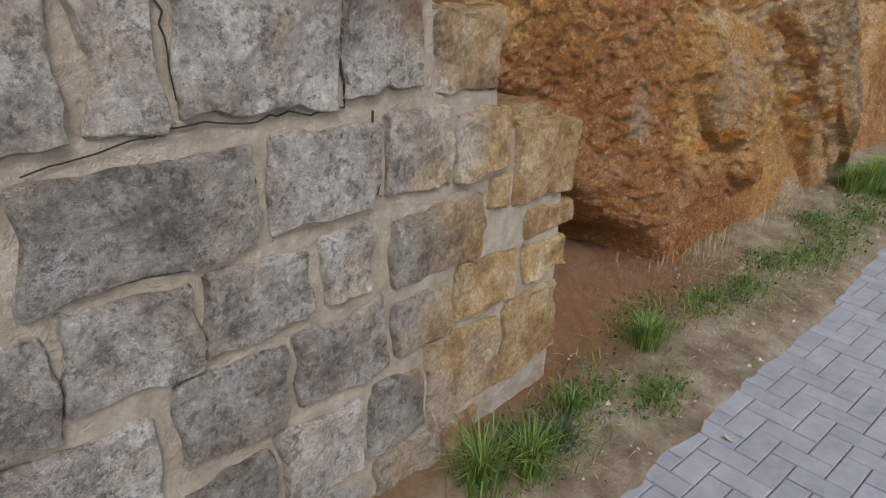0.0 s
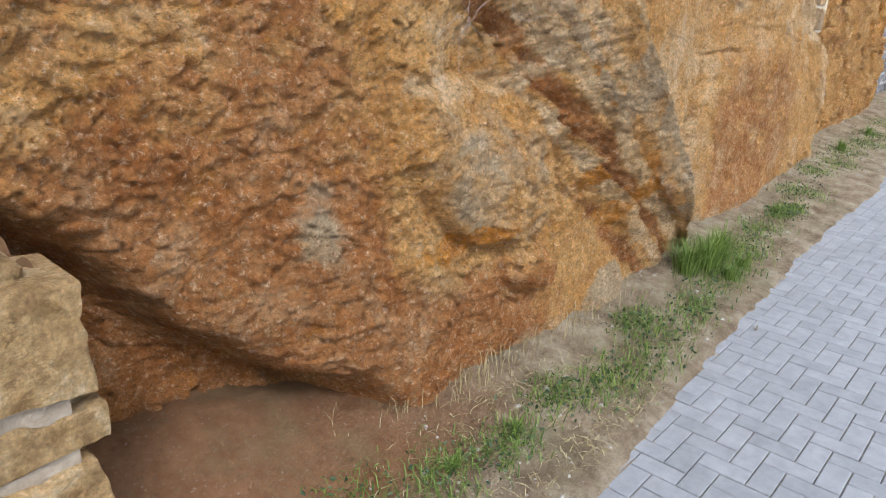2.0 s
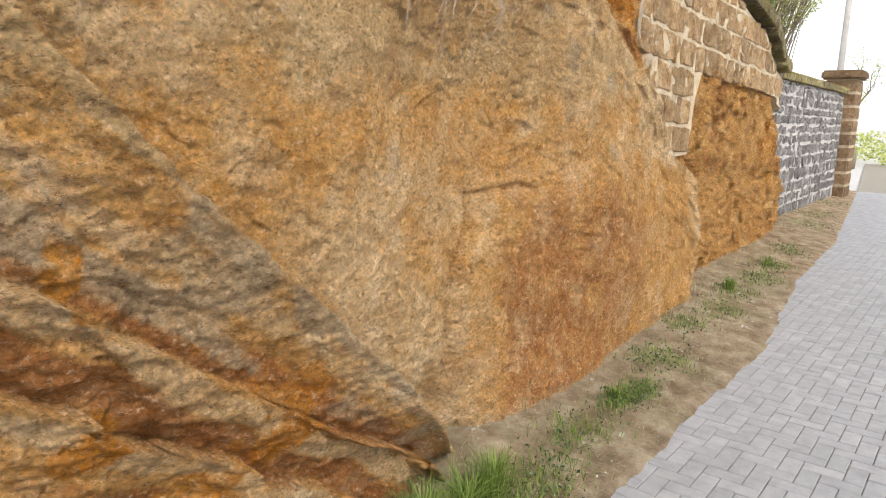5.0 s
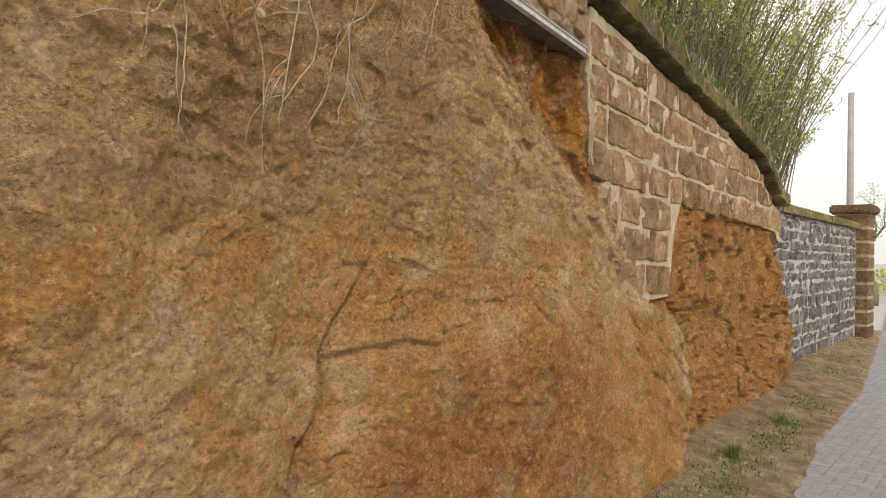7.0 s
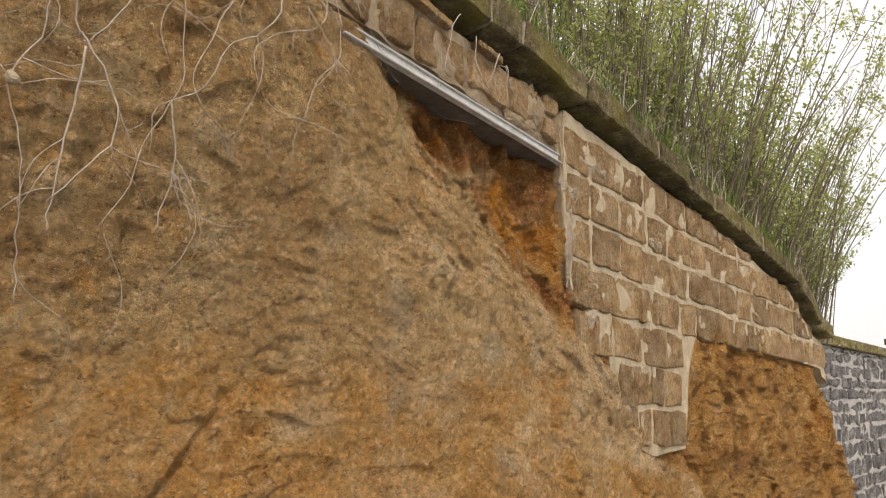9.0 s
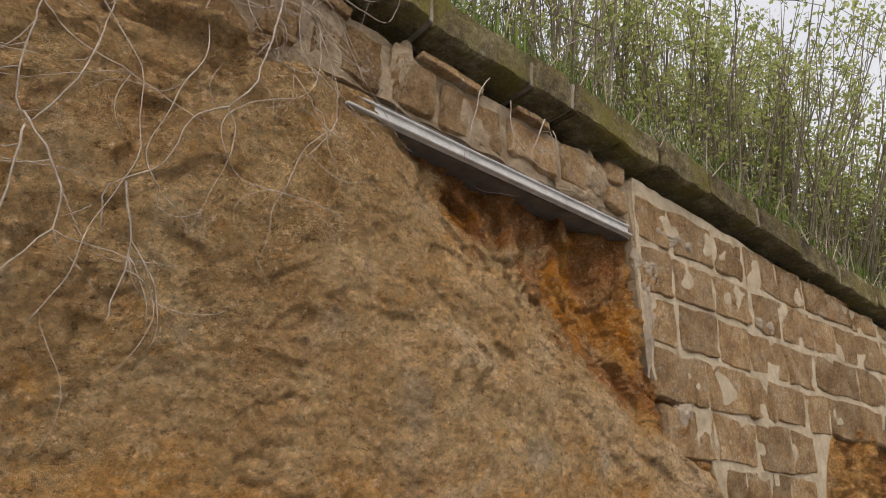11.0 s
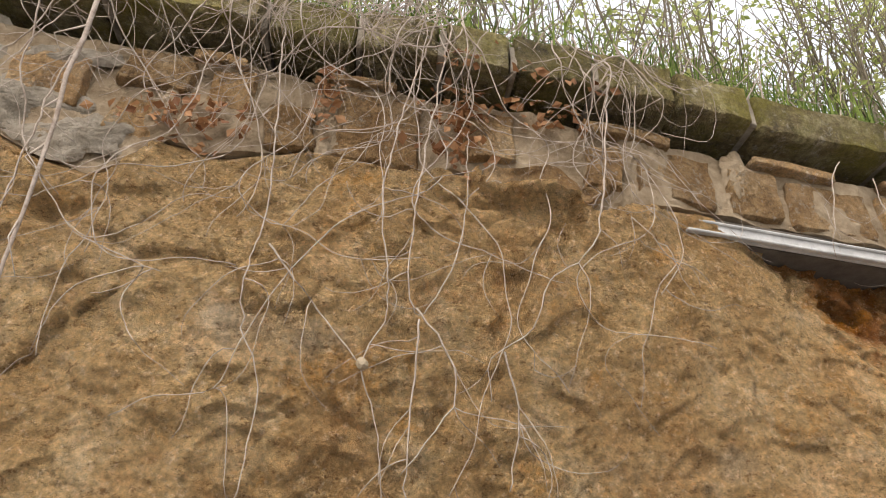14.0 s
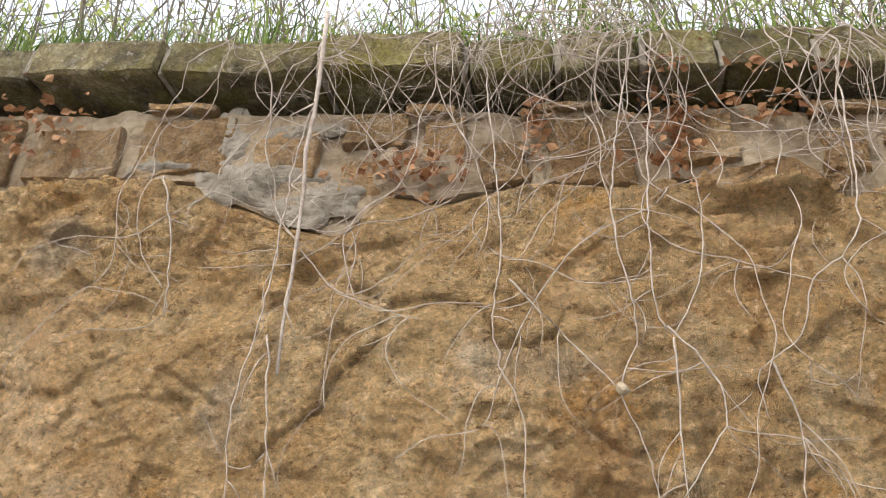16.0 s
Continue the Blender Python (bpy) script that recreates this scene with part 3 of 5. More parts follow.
def cliff(x, z):
    """The cliff face's y at x and height z, with masks for its colours."""
    y = foot_y(x) + np.interp(z, [0, 1, 2, 3.2], [0, 0.02, 0.04, 0.04])
    y = y + (wall_y(x) - 0.03 * step(6.6, 6.2, x) - y) * step(1.6, 2.9, z) * step(3.0, 4.2, x) * (1 - step(9.0, 10, x))
    warp = 0.05 * fbm(x * 1.7, z * 1.7, 2.0, 4)
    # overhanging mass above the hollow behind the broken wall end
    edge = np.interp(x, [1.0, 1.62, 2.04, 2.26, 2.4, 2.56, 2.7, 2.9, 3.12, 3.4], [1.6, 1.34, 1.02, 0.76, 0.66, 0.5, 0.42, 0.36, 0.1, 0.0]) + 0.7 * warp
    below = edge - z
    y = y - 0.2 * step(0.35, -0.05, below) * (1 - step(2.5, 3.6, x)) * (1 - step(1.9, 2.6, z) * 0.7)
    y = y + (0.2 * step(0.0, 0.16, below) - 0.12 * step(0.1, 0.7, below)) * (1 - step(2.75, 3.15, x)) + 0.03 * facets(x * 1.2, z, 7.0, 9) * step(-0.1, 0.2, below) * (1 - step(2.7, 3.2, x))
    hole = ((x - 2.72) / 0.13) ** 2 + ((z - 0.3 + 0.5 * (x - 2.72)) / 0.07) ** 2
    y = y + 0.24 * np.exp(-hole * 1.2)
    # rounded boulder
    bx, bz = x - 3.53, z - 0.98
    u, v = bx * 0.85 + bz * -0.527, bx * 0.527 + bz * 0.85
    e = (u / 0.54) ** 2 + (v / 0.3) ** 2 + warp * 3 + 0.12 * fbm(x * 6, z * 6, 8.0, 3)
    y = y - 0.13 * np.clip(1 - e, 0, 1) ** 0.6 + 0.025 * np.exp(-((e - 1.1) / 0.12) ** 2) * step(0.2, -0.3, bz + 0.3 * bx)
    e2 = ((x - 3.83) / 0.21) ** 2 + ((z - 0.5 + 0.25 * (x - 3.83)) / 0.13) ** 2 + warp * 3
    y = y - 0.09 * np.sqrt(np.clip(1 - e2, 0, 1))
    e3 = ((x - 4.6) / 0.24) ** 2 + ((z - 0.12) / 0.2) ** 2 + warp * 3
    y = y - 0.06 * np.sqrt(np.clip(1 - e3, 0, 1))
    # tilted beds that run down to the right
    p = 0.733 * x - 0.68 * z
    q = 0.68 * x + 0.733 * z + 0.6 * warp + 0.02 * fbm(x * 5, z * 5, 4.0, 3)
    beds = step(2.4, 2.9, x) * step(3.25, 3.6, q)
    top = step(4.13, 4.17, q + 0.6 * (0.022 * facets(p * 0.45, q * 0.9, 6.0, 31) + 0.012 * facets(p * 0.7, q, 14.0, 35)))
    jag = 0.022 * facets(p * 0.45, q * 0.9, 6.0, 31) + 0.012 * facets(p * 0.7, q, 14.0, 35)
    low = q - 0.15 * (x - 3.9) + jag
    high = q + 0.6 * jag
    main = np.where((low > 3.71) & (high < 4.15), (low - 3.71) / np.maximum(0.02, (low - 3.71) + (4.15 - high)), 0)
    ramp_ = lambda at, wide: np.clip((low - at) / wide, 0, 1) * (low < at + wide)
    y = y - beds * (0.12 * ramp_(3.32, 0.2) + 0.17 * ramp_(3.52, 0.19) + 0.21 * main) * (1 - 0.4 * step(4.6, 5.4, x) * (low < 3.7)) * (1 - 0.6 * step(2.0, 2.9, z))
    wx, wz = x + 0.05 * fbm(x * 7, z * 7, 1.0, 3), z + 0.05 * fbm(x * 7, z * 7, 5.0, 3)
    slab = facets(p * 0.42 + 0.06 * fbm(x * 6, z * 6, 2.5, 3), q * 1.25 + 0.03 * fbm(x * 9, z * 9, 3.5, 3), 5.5, 20)
    y = y + beds * (1 - top) * (0.012 * slab + 0.004 * facets(p * 0.35, q * 1.3 + 0.04 * fbm(x * 12, z * 12, 1.5, 3), 15.0, 28))
    y = y + 0.085 * top * np.exp(-np.clip(q - 4.16, 0, 9) / 0.3) * step(3.9, 4.5, x) * step(6.5, 5.9, x) * step(2.1, 1.7, z)
    notch = ((x - 5.95) / 0.18) ** 2 + ((z - 0.18) / 0.22) ** 2
    y = y + 0.1 * np.exp(-notch)
    # smooth face with a jointed lower block
    jx = np.interp(z, [0, 0.24, 0.97, 1.09, 1.34, 1.5, 1.61, 1.76, 1.95], [5.98, 6.02, 6.08, 6.18, 6.2, 6.32, 6.4, 6.48, 6.62])
    jd = x - jx + 0.02 * fbm(z * 9, x * 2, 3, 3)
    y = y + top * (0.045 * np.exp(-(jd / 0.018) ** 2) * step(1.95, 1.3, z) - 0.04  * step(-0.02, 0.1, jd) * step(8.8, 7.4, x) * step(1.45, 1.2, z) + 0.03 * np.exp(-((z - 1.3 - 0.03 * fbm(x * 4, 1, 1, 2)) / 0.02) ** 2) * step(6.2, 6.25, x) * step(7.2, 6.6, x))
    y = y - top * 0.05 * np.exp(-(((x - 7.9) * 0.75 + (z - 1.2) * 0.66) / 0.35) ** 2)
    # the face breaks back along a slanting edge beneath the beam and the masonry
    ex = np.interp(z, [0.0, 0.5, 0.9, 1.2, 1.4, 1.9, 2.3, 2.9, 3.3], [10.2, 10.05, 9.82, 9.66, 9.1, 8.45, 7.5, 6.78, 6.7]) + 1.5 * warp + 0.1 * facets(x, z, 5.0, 14)
    back = x - ex
    under = step(8.25, 8.5, x) * step(0.0, 0.2, back) * np.maximum(step(1.0, 1.35, z), 0.8 * step(10.2, 10.6, x) * step(0.1, 0.5, z))
    y = y + (wall_y(x) + 0.03 - y) * under
    y = y + (0.35 * step(0.0, 0.1, back) + 0.65 * step(0.1, 0.5, back)) * 0.1 * step(1.9, 2.7, z) * step(8.45, 8.2, x) + step(0.0, 0.06, back) * (0.015 + 0.05 * step(1.3, 1.0, z))
    r = 0.446 * x + 0.895 * z
    lip = step(-1.3, -0.5, back) * step(0.1, 0.0, back) * step(6.7, 7.2, x)
    y = y - lip * (0.05 * fbm(r * 5, (0.895 * x - 0.446 * z) * 0.7, 41.0, 4) + 0.02 * facets(r * 1.6, (0.895 * x - 0.446 * z) * 0.7, 6.0, 38))
    crag = facets(wx * 1.5, wz * 0.8, 5.0, 7)
    y = y + step(0.0, 0.3, back) * (0.065 * crag + 0.022 * facets(wx * 1.6, wz * 0.9, 11.0, 17) + 0.03 * fbm(x * 3.4, z * 2.0, 5.0, 4))
    # rounded lumps of the upper face, undercut along broken ledges
    up = step(1.7, 2.3, z) * step(3.0, 3.6, x) * step(7.0, 6.3, x)
    y = y - up * (0.05 * fbm(x * 2.2, z * 2.6, 14.0, 4) + 0.016 * small_facets(x, z))
    for way, deep, reach in LEDGES + LEDGES_LOW:
        y = y + ledge(x, z, way, deep, reach)
    pit = ((x - 4.94) / 0.05) ** 2 + ((z - 2.71) / 0.035) ** 2
    y = y + 0.08 * np.exp(-pit) - 0.09 * np.sqrt(np.clip(1 - ((x - 6.24) / 0.2) ** 2 - ((z - 2.95) / 0.11) ** 2 + 2 * warp, 0, 1))
    # scattered small pockets and spalled scars with a sharp upper lip
    f1, f2, (r1, r2, r3, dx, dz) = chips(x + 0.03 * fbm(x * 8, z * 8, 3.0, 3), z + 0.03 * fbm(x * 8, z * 8, 13.0, 3), 3.3, 0.9, 11)
    rr = np.hypot(dx, dz * (1.2 + r3)) / (0.06 + 0.22 * r2) + 0.5 * fbm(x * 14, z * 14, 23.0, 3)
    y = y + (r1 > 0.4) * (0.006 + 0.012 * r3) * step(1.0, 0.7, rr) * (0.45 + 0.55 * step(-0.25, 0.2, dz))
    # end of the cliff past the masonry
    endx = np.interp(z, [0, 0.5, 0.9, 1.7, 2.1], [14.9, 14.6, 14.3, 13.5, 13.2]) + warp
    y = y + 0.9 * step(-0.25, 0.1, x - endx)
    # all-over roughness
    gritty = step(3.0, 2.5, x) * step(2.2, 1.6, z)
    rough = 0.6 + 0.4 * gritty + 0.05 * beds * (1 - top) + 0.7 * step(0.0, 0.3, back) + 0.55 * step(4.8, 3.6, x)
    small = facets(wx * 0.9 + 0.4 * wz, wz * 1.4, 13.0, 3)
    tiny = facets(x + 0.03 * fbm(x * 20, z * 20, 1.0, 2), z * 1.3 + 0.03 * fbm(x * 20, z * 20, 9.0, 2), 30.0, 44)
    y = y + 0.06 * fbm(x * 2.3, z * 2.1, 0.5, 5, 0.5) * (0.6 + 0.3 * rough) + 0.022 * fbm(x * 11, z * 9, 0.5, 4, 0.6) * rough
    y = y + 0.021 * small * rough * (1 - 0.45 * gritty) * step(-0.25, 0.25, fbm(x * 2.1, z * 2.1, 12.0, 3)) + 0.009 * tiny * rough + 0.006 * fbm(x * 42, z * 36, 0.5, 3, 0.6) * rough
    y = y + 0.008 * fbm(x * 16, z * 2.2, 7.5, 4, 0.6) * top * step(9.0, 8.0, x) * step(5.2, 5.8, x)
    held = step(-0.01, 0.06, z - masonry_low(x)) * step(3.0, 3.3, x) * step(13.4, 13.2, x)
    y = np.where(held > 0, np.maximum(y, wall_y(x) + 0.05 * held), y)
    lane = lambda at, wide: np.exp(-((low + 0.03 * fbm(x * 3, z * 3, 19.0, 3) - at) / wide) ** 2)
    band = lambda at, wide: np.exp(-((q + 0.05 * fbm(x * 3, z * 3, 19.0, 3) - at) / wide) ** 2)
    # red lanes between the beds: red rock, with the hollows' shade put into colour
    red = np.clip(step(3.4, 2.4, x) * (0.28 + 0.6 * step(1.5, 0.7, z)) + 0.15 * step(0.05, 0.4, back) * step(9.0, 9.8, x) + 0.38 * step(0.05, 0.3, back) * step(9.2, 8.4, x) + 0.9 * beds * (1 - top) * (lane(3.765, 0.045) + lane(3.57, 0.045) + lane(3.36, 0.04))
                  + 0.42 * step(6.1, 6.6, x) * step(9.2, 7.6, x) * step(1.8, 0.9, z) * top * step(-0.02, 0.25, jd) + 0.7 * step(0.7, 0.3, z) * step(4.5, 3.5, x), 0, 1)
    # pale lanes on the bed ridges: pale rock, lightened to paint in their shading
    pale = np.clip(0.95 * beds * (1 - top) * (lane(3.48, 0.035) + lane(3.665, 0.045) + 0.7 * lane(3.9, 0.05)) + 0.5 * band(4.4, 0.2) * top * step(4.0, 4.4, x) * step(6.5, 6.0, x) + 0.4 * top * step(5.0, 5.4, x) * step(2.2, 1.6, z) * step(9.3, 8.3, x) + 0.5 * step(-0.6, -0.1, back) * step(0.1, 0.0, back) * step(6.8, 7.2, x), 0, 1)
    pale = pale * (1 - 0.9 * red)
    gy = np.clip(0.42 * step(1.2, 0.4, e + 0.5 * fbm(x * 4, z * 4, 3.3, 3)) + 0.8 * step(1.0, 0.6, e3) + 0.3 * band(4.0, 0.08) * beds * (1 - top) + 0.45 * step(0.25, 0.05, z), 0, 1)
    # dun along the first ridge's drop puts the undercut's shade into colour
    dun = np.clip(0.9 * band(4.14, 0.03) * beds + step(1.5, 2.3, z) * step(3.4, 4.2, x) * step(8.6, 7.4, x), 0, 1)
    gy = np.maximum(gy, (0.15 + 0.5 * step(-0.25, 0.25, fbm(p * 1.5, q * 5, 27.0, 4))) * beds * (1 - top) * step(0.04, 0.2, main) * step(2.2, 1.6, z))
    gy = np.maximum(gy, 0.6 * spots(x, z, GREYS, 0.8))
    pale = np.maximum(pale, 0.75 * spots(x, z, PALES, 0.8))
    rust = 0.7 * spots(x, z, RUSTS)
    # deeper red below the overhang's edge, fading out by x = 3.2
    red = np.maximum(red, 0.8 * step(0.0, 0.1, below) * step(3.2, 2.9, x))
    return y, {"red": red, "pale": pale, "grey": gy, "dun": dun, "rust": rust}


SPAN_X, SPAN_Z = np.linspace(2.5, 9.5, 351), np.linspace(0, 3.3, 166)
NEAR = cliff(*np.meshgrid(SPAN_X, SPAN_Z))[0]


def cliff_at(x, z):
    i = min(349, max(0, int((x - 2.5) / 0.02)))
    j = min(164, max(0, int(z / 0.02)))
    return float(NEAR[j:j + 2, i:i + 2].mean())


# ---- ground ----
def build_ground():
    xs = np.concatenate([[-600, -120, -30, -12], np.arange(-7, 26, 0.6), [30, 40, 60, 120, 600]])
    ys = np.concatenate([[-600, -120, -30], np.arange(-9, 9, 0.6), [12, 30, 120, 600]])
    gx, gy = np.meshgrid(xs, ys)
    tagged(grid("ground", gx, gy, -0.06 + 0 * gx, ROAD), "pale dusty ground reaching to the horizon", "ground", kind="structure")
    # soil of the verge, from under the paving's edge into the cliff's foot
    gx, v = np.meshgrid(np.arange(-4, 24, 0.03), np.linspace(0, 1, 60))
    y0 = kerb_y(gx) - 0.12
    far = np.where(gx < 1.95, wall_y(gx) + 0.35, foot_y(gx) + 0.45) + 0.4 * step(14, 15, gx)
    y1 = np.interp(gx, [-4, 1.2, 2.2, 9.6, 10.6, 14, 24], [0.95, 1.75, 2.6, 2.5, 2.95, 3.2, 4.4])
    gy = y0 + (y1 - y0) * v
    edge = 0.05 * fbm(gx * 3, 0.5, 0.5, 4)
    z = verge_z(gx, gy) + 0.014 * fbm(gx * 13, gy * 13, 0.7, 4) * step(0.0, 0.2, gy - kerb_y(gx)) - 0.022 * step(0.03, -0.05, gy - kerb_y(gx) + edge + 0.02 * fbm(gx * 12, gy * 12, 3, 3))
    z = z + 0.2 * step(1.4, 1.95, gy) * step(3.2, 2.3, gx) * step(1.2, 1.8, gx)
    red = step(0.2, 0.75, (gy - kerb_y(gx)) / 0.8) * step(4.2, 2.6, gx) + 0.3 * step(10, 12, gx)
    tagged(grid("verge", gx, gy, z, SOIL, attrs={"red": red}), "sandy soil verge between paving and cliff", "verge", kind="structure")


def build_cliff():
    xs = np.concatenate([np.arange(1.05, 8.8, 0.0085), np.arange(8.8, 10.5, 0.013), np.arange(10.5, 15.0, 0.022)])
    vs = np.linspace(0, 1, 350)
    gx, v = np.meshgrid(xs, vs)
    top = np.interp(gx, [1.0, 3.4, 3.6, 8.4, 9.0, 13.3, 15], [2.9, 3.25, 3.2, 3.05, 2.9, 2.25, 2.0])
    gz = -0.05 + (top + 0.05) * v
    gy, masks = cliff(gx, gz)
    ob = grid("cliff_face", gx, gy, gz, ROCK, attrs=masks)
    tagged(ob, "ochre and red-brown iron-stained sandstone cliff", "cliff", kind="structure")
    # the mass behind it, closing the top
    gx2, v2 = np.meshgrid(np.arange(-6, 21.6, 0.3), np.linspace(0, 1, 12))
    zt = np.where(gx2 < 3.4, 3.0 + 0.5 * step(1, 3.4, gx2), coping_z(gx2) + 0.12)
    gy2 = wall_y(gx2) + 0.25 + 0.75 * step(13.2, 13.5, gx2) + v2 * 7
    tagged(grid("bank", gx2, gy2, zt + 0.5 * v2 ** 0.7 + 0.1 * fbm(gx2, gy2, 1, 3), SOIL, attrs={"red": 0 * gx2}), "earth bank above the wall under shrubs", "bank", kind="structure")


# ---- masonry ----
def stone(name, quad, face, depth, material, parent, proud=0.012, wob=0.012, n=(5, 4), seed=0.0, arris=0.012, sunk=0.014):
    """A rough block: its outline in (along, up), its face at y = face(x), edges worn back into the joint."""
    q = np.array(quad)
    (ax, az), (bx, bz), (cx, cz), (dx, dz) = q
    nu, nv = n
    ea, eb = arris / max(0.05, bx - ax), arris / max(0.05, dz - az)
    us = np.array([0, ea] + [ea + (1 - 2 * ea) * i / (nu - 1) for i in range(1, nu - 1)] + [1 - ea, 1])
    ws = np.array([0, eb] + [eb + (1 - 2 * eb) * i / (nv - 1) for i in range(1, nv - 1)] + [1 - eb, 1])
    a, b = np.meshgrid(us, ws)
    x = (ax * (1 - a) + bx * a) * (1 - b) + (dx * (1 - a) + cx * a) * b
    z = (az * (1 - a) + bz * a) * (1 - b) + (dz * (1 - a) + cz * a) * b
    rim = ((a == 0) | (a == 1) | (b == 0) | (b == 1))
    corner = ((a == 0) | (a == 1)) & ((b == 0) | (b == 1))
    x0, z0 = x.copy(), z.copy()
    x = x0 + wob * 1.6 * fbm(x0 * 11 + seed, z0 * 11, 1.5, 3) + corner * (0.5 - a) * 0.02
    z = z0 + wob * 1.6 * fbm(x0 * 11 + seed, z0 * 11, 8.5, 3) + corner * (0.5 - b) * 0.02
    lump = proud * (0.35 + 1.3 * fbm(x * 7 + seed, z * 7, 3.5, 3)) + 0.5 * proud * facets(x + seed, z, 9.0, 5)
    y = face(x) - np.where(rim, -sunk, lump)
    w, h = len(us), len(ws)
    vs = np.stack([x, y, z], -1).reshape(-1, 3).tolist()
    fs = [(j * w + i, j * w + i + 1, (j + 1) * w + i + 1, (j + 1) * w + i) for j in range(h - 1) for i in range(w - 1)]
    ring = [i for i in range(w)] + [j * w + w - 1 for j in range(1, h)] + [(h - 1) * w + i for i in range(w - 2, -1, -1)] + [j * w for j in range(h - 2, 0, -1)]
    o = len(vs)
    vs += [(vs[i][0], vs[i][1] + depth, vs[i][2]) for i in ring]
    m = len(ring)
    fs += [(ring[(i + 1) % m], ring[i], o + i, o + (i + 1) % m) for i in range(m)]
    fs.append(tuple(o + i for i in range(m)))
    return mesh_object(name, vs, fs, material, parent)


def rect(x0, x1, z0, z1, tilt=0.0, j=0.012):
    r = lambda: R.uniform(-j, j)
    return [(x0 + r(), z0 + r()), (x1 + r(), z0 + tilt * (x1 - x0) + r()), (x1 + r(), z1 + tilt * (x1 - x0) + r()), (x0 + r(), z1 + r())]


def core(name, x0, x1, low, high, face, back, material, parent, res=0.05, rough=0.012):
    """The mortared heart of a wall, its face a little behind the stones."""
    nx, nzz = max(2, int((x1 - x0) / res)), 40
    gx, v = np.meshgrid(np.linspace(x0, x1, nx), np.linspace(0, 1, nzz))
    lo, hi = low(gx), high(gx)
    gz = lo + (hi - lo) * v
    gy = face(gx) + rough * fbm(gx * 8, gz * 8, 2.2, 4)
    ring_x = np.vstack([gx, gx[-1:], gx[:1], gx[:1]])
    ring_y = np.vstack([gy, gy[-1:] + back, gy[:1] + back, gy[:1]])
    ring_z = np.vstack([gz, gz[-1:], gz[:1], gz[:1]])
    ob = grid(name, ring_x, ring_y, ring_z, material, parent)
    bm = bmesh.new()
    bm.from_mesh(ob.data)
    bmesh.ops.remove_doubles(bm, verts=bm.verts, dist=0.0005)
    bmesh.ops.holes_fill(bm, edges=[e for e in bm.edges if e.is_boundary])
    for f in bm.faces:
        f.smooth = False
    bm.to_mesh(ob.data)
    bm.free()
    return ob


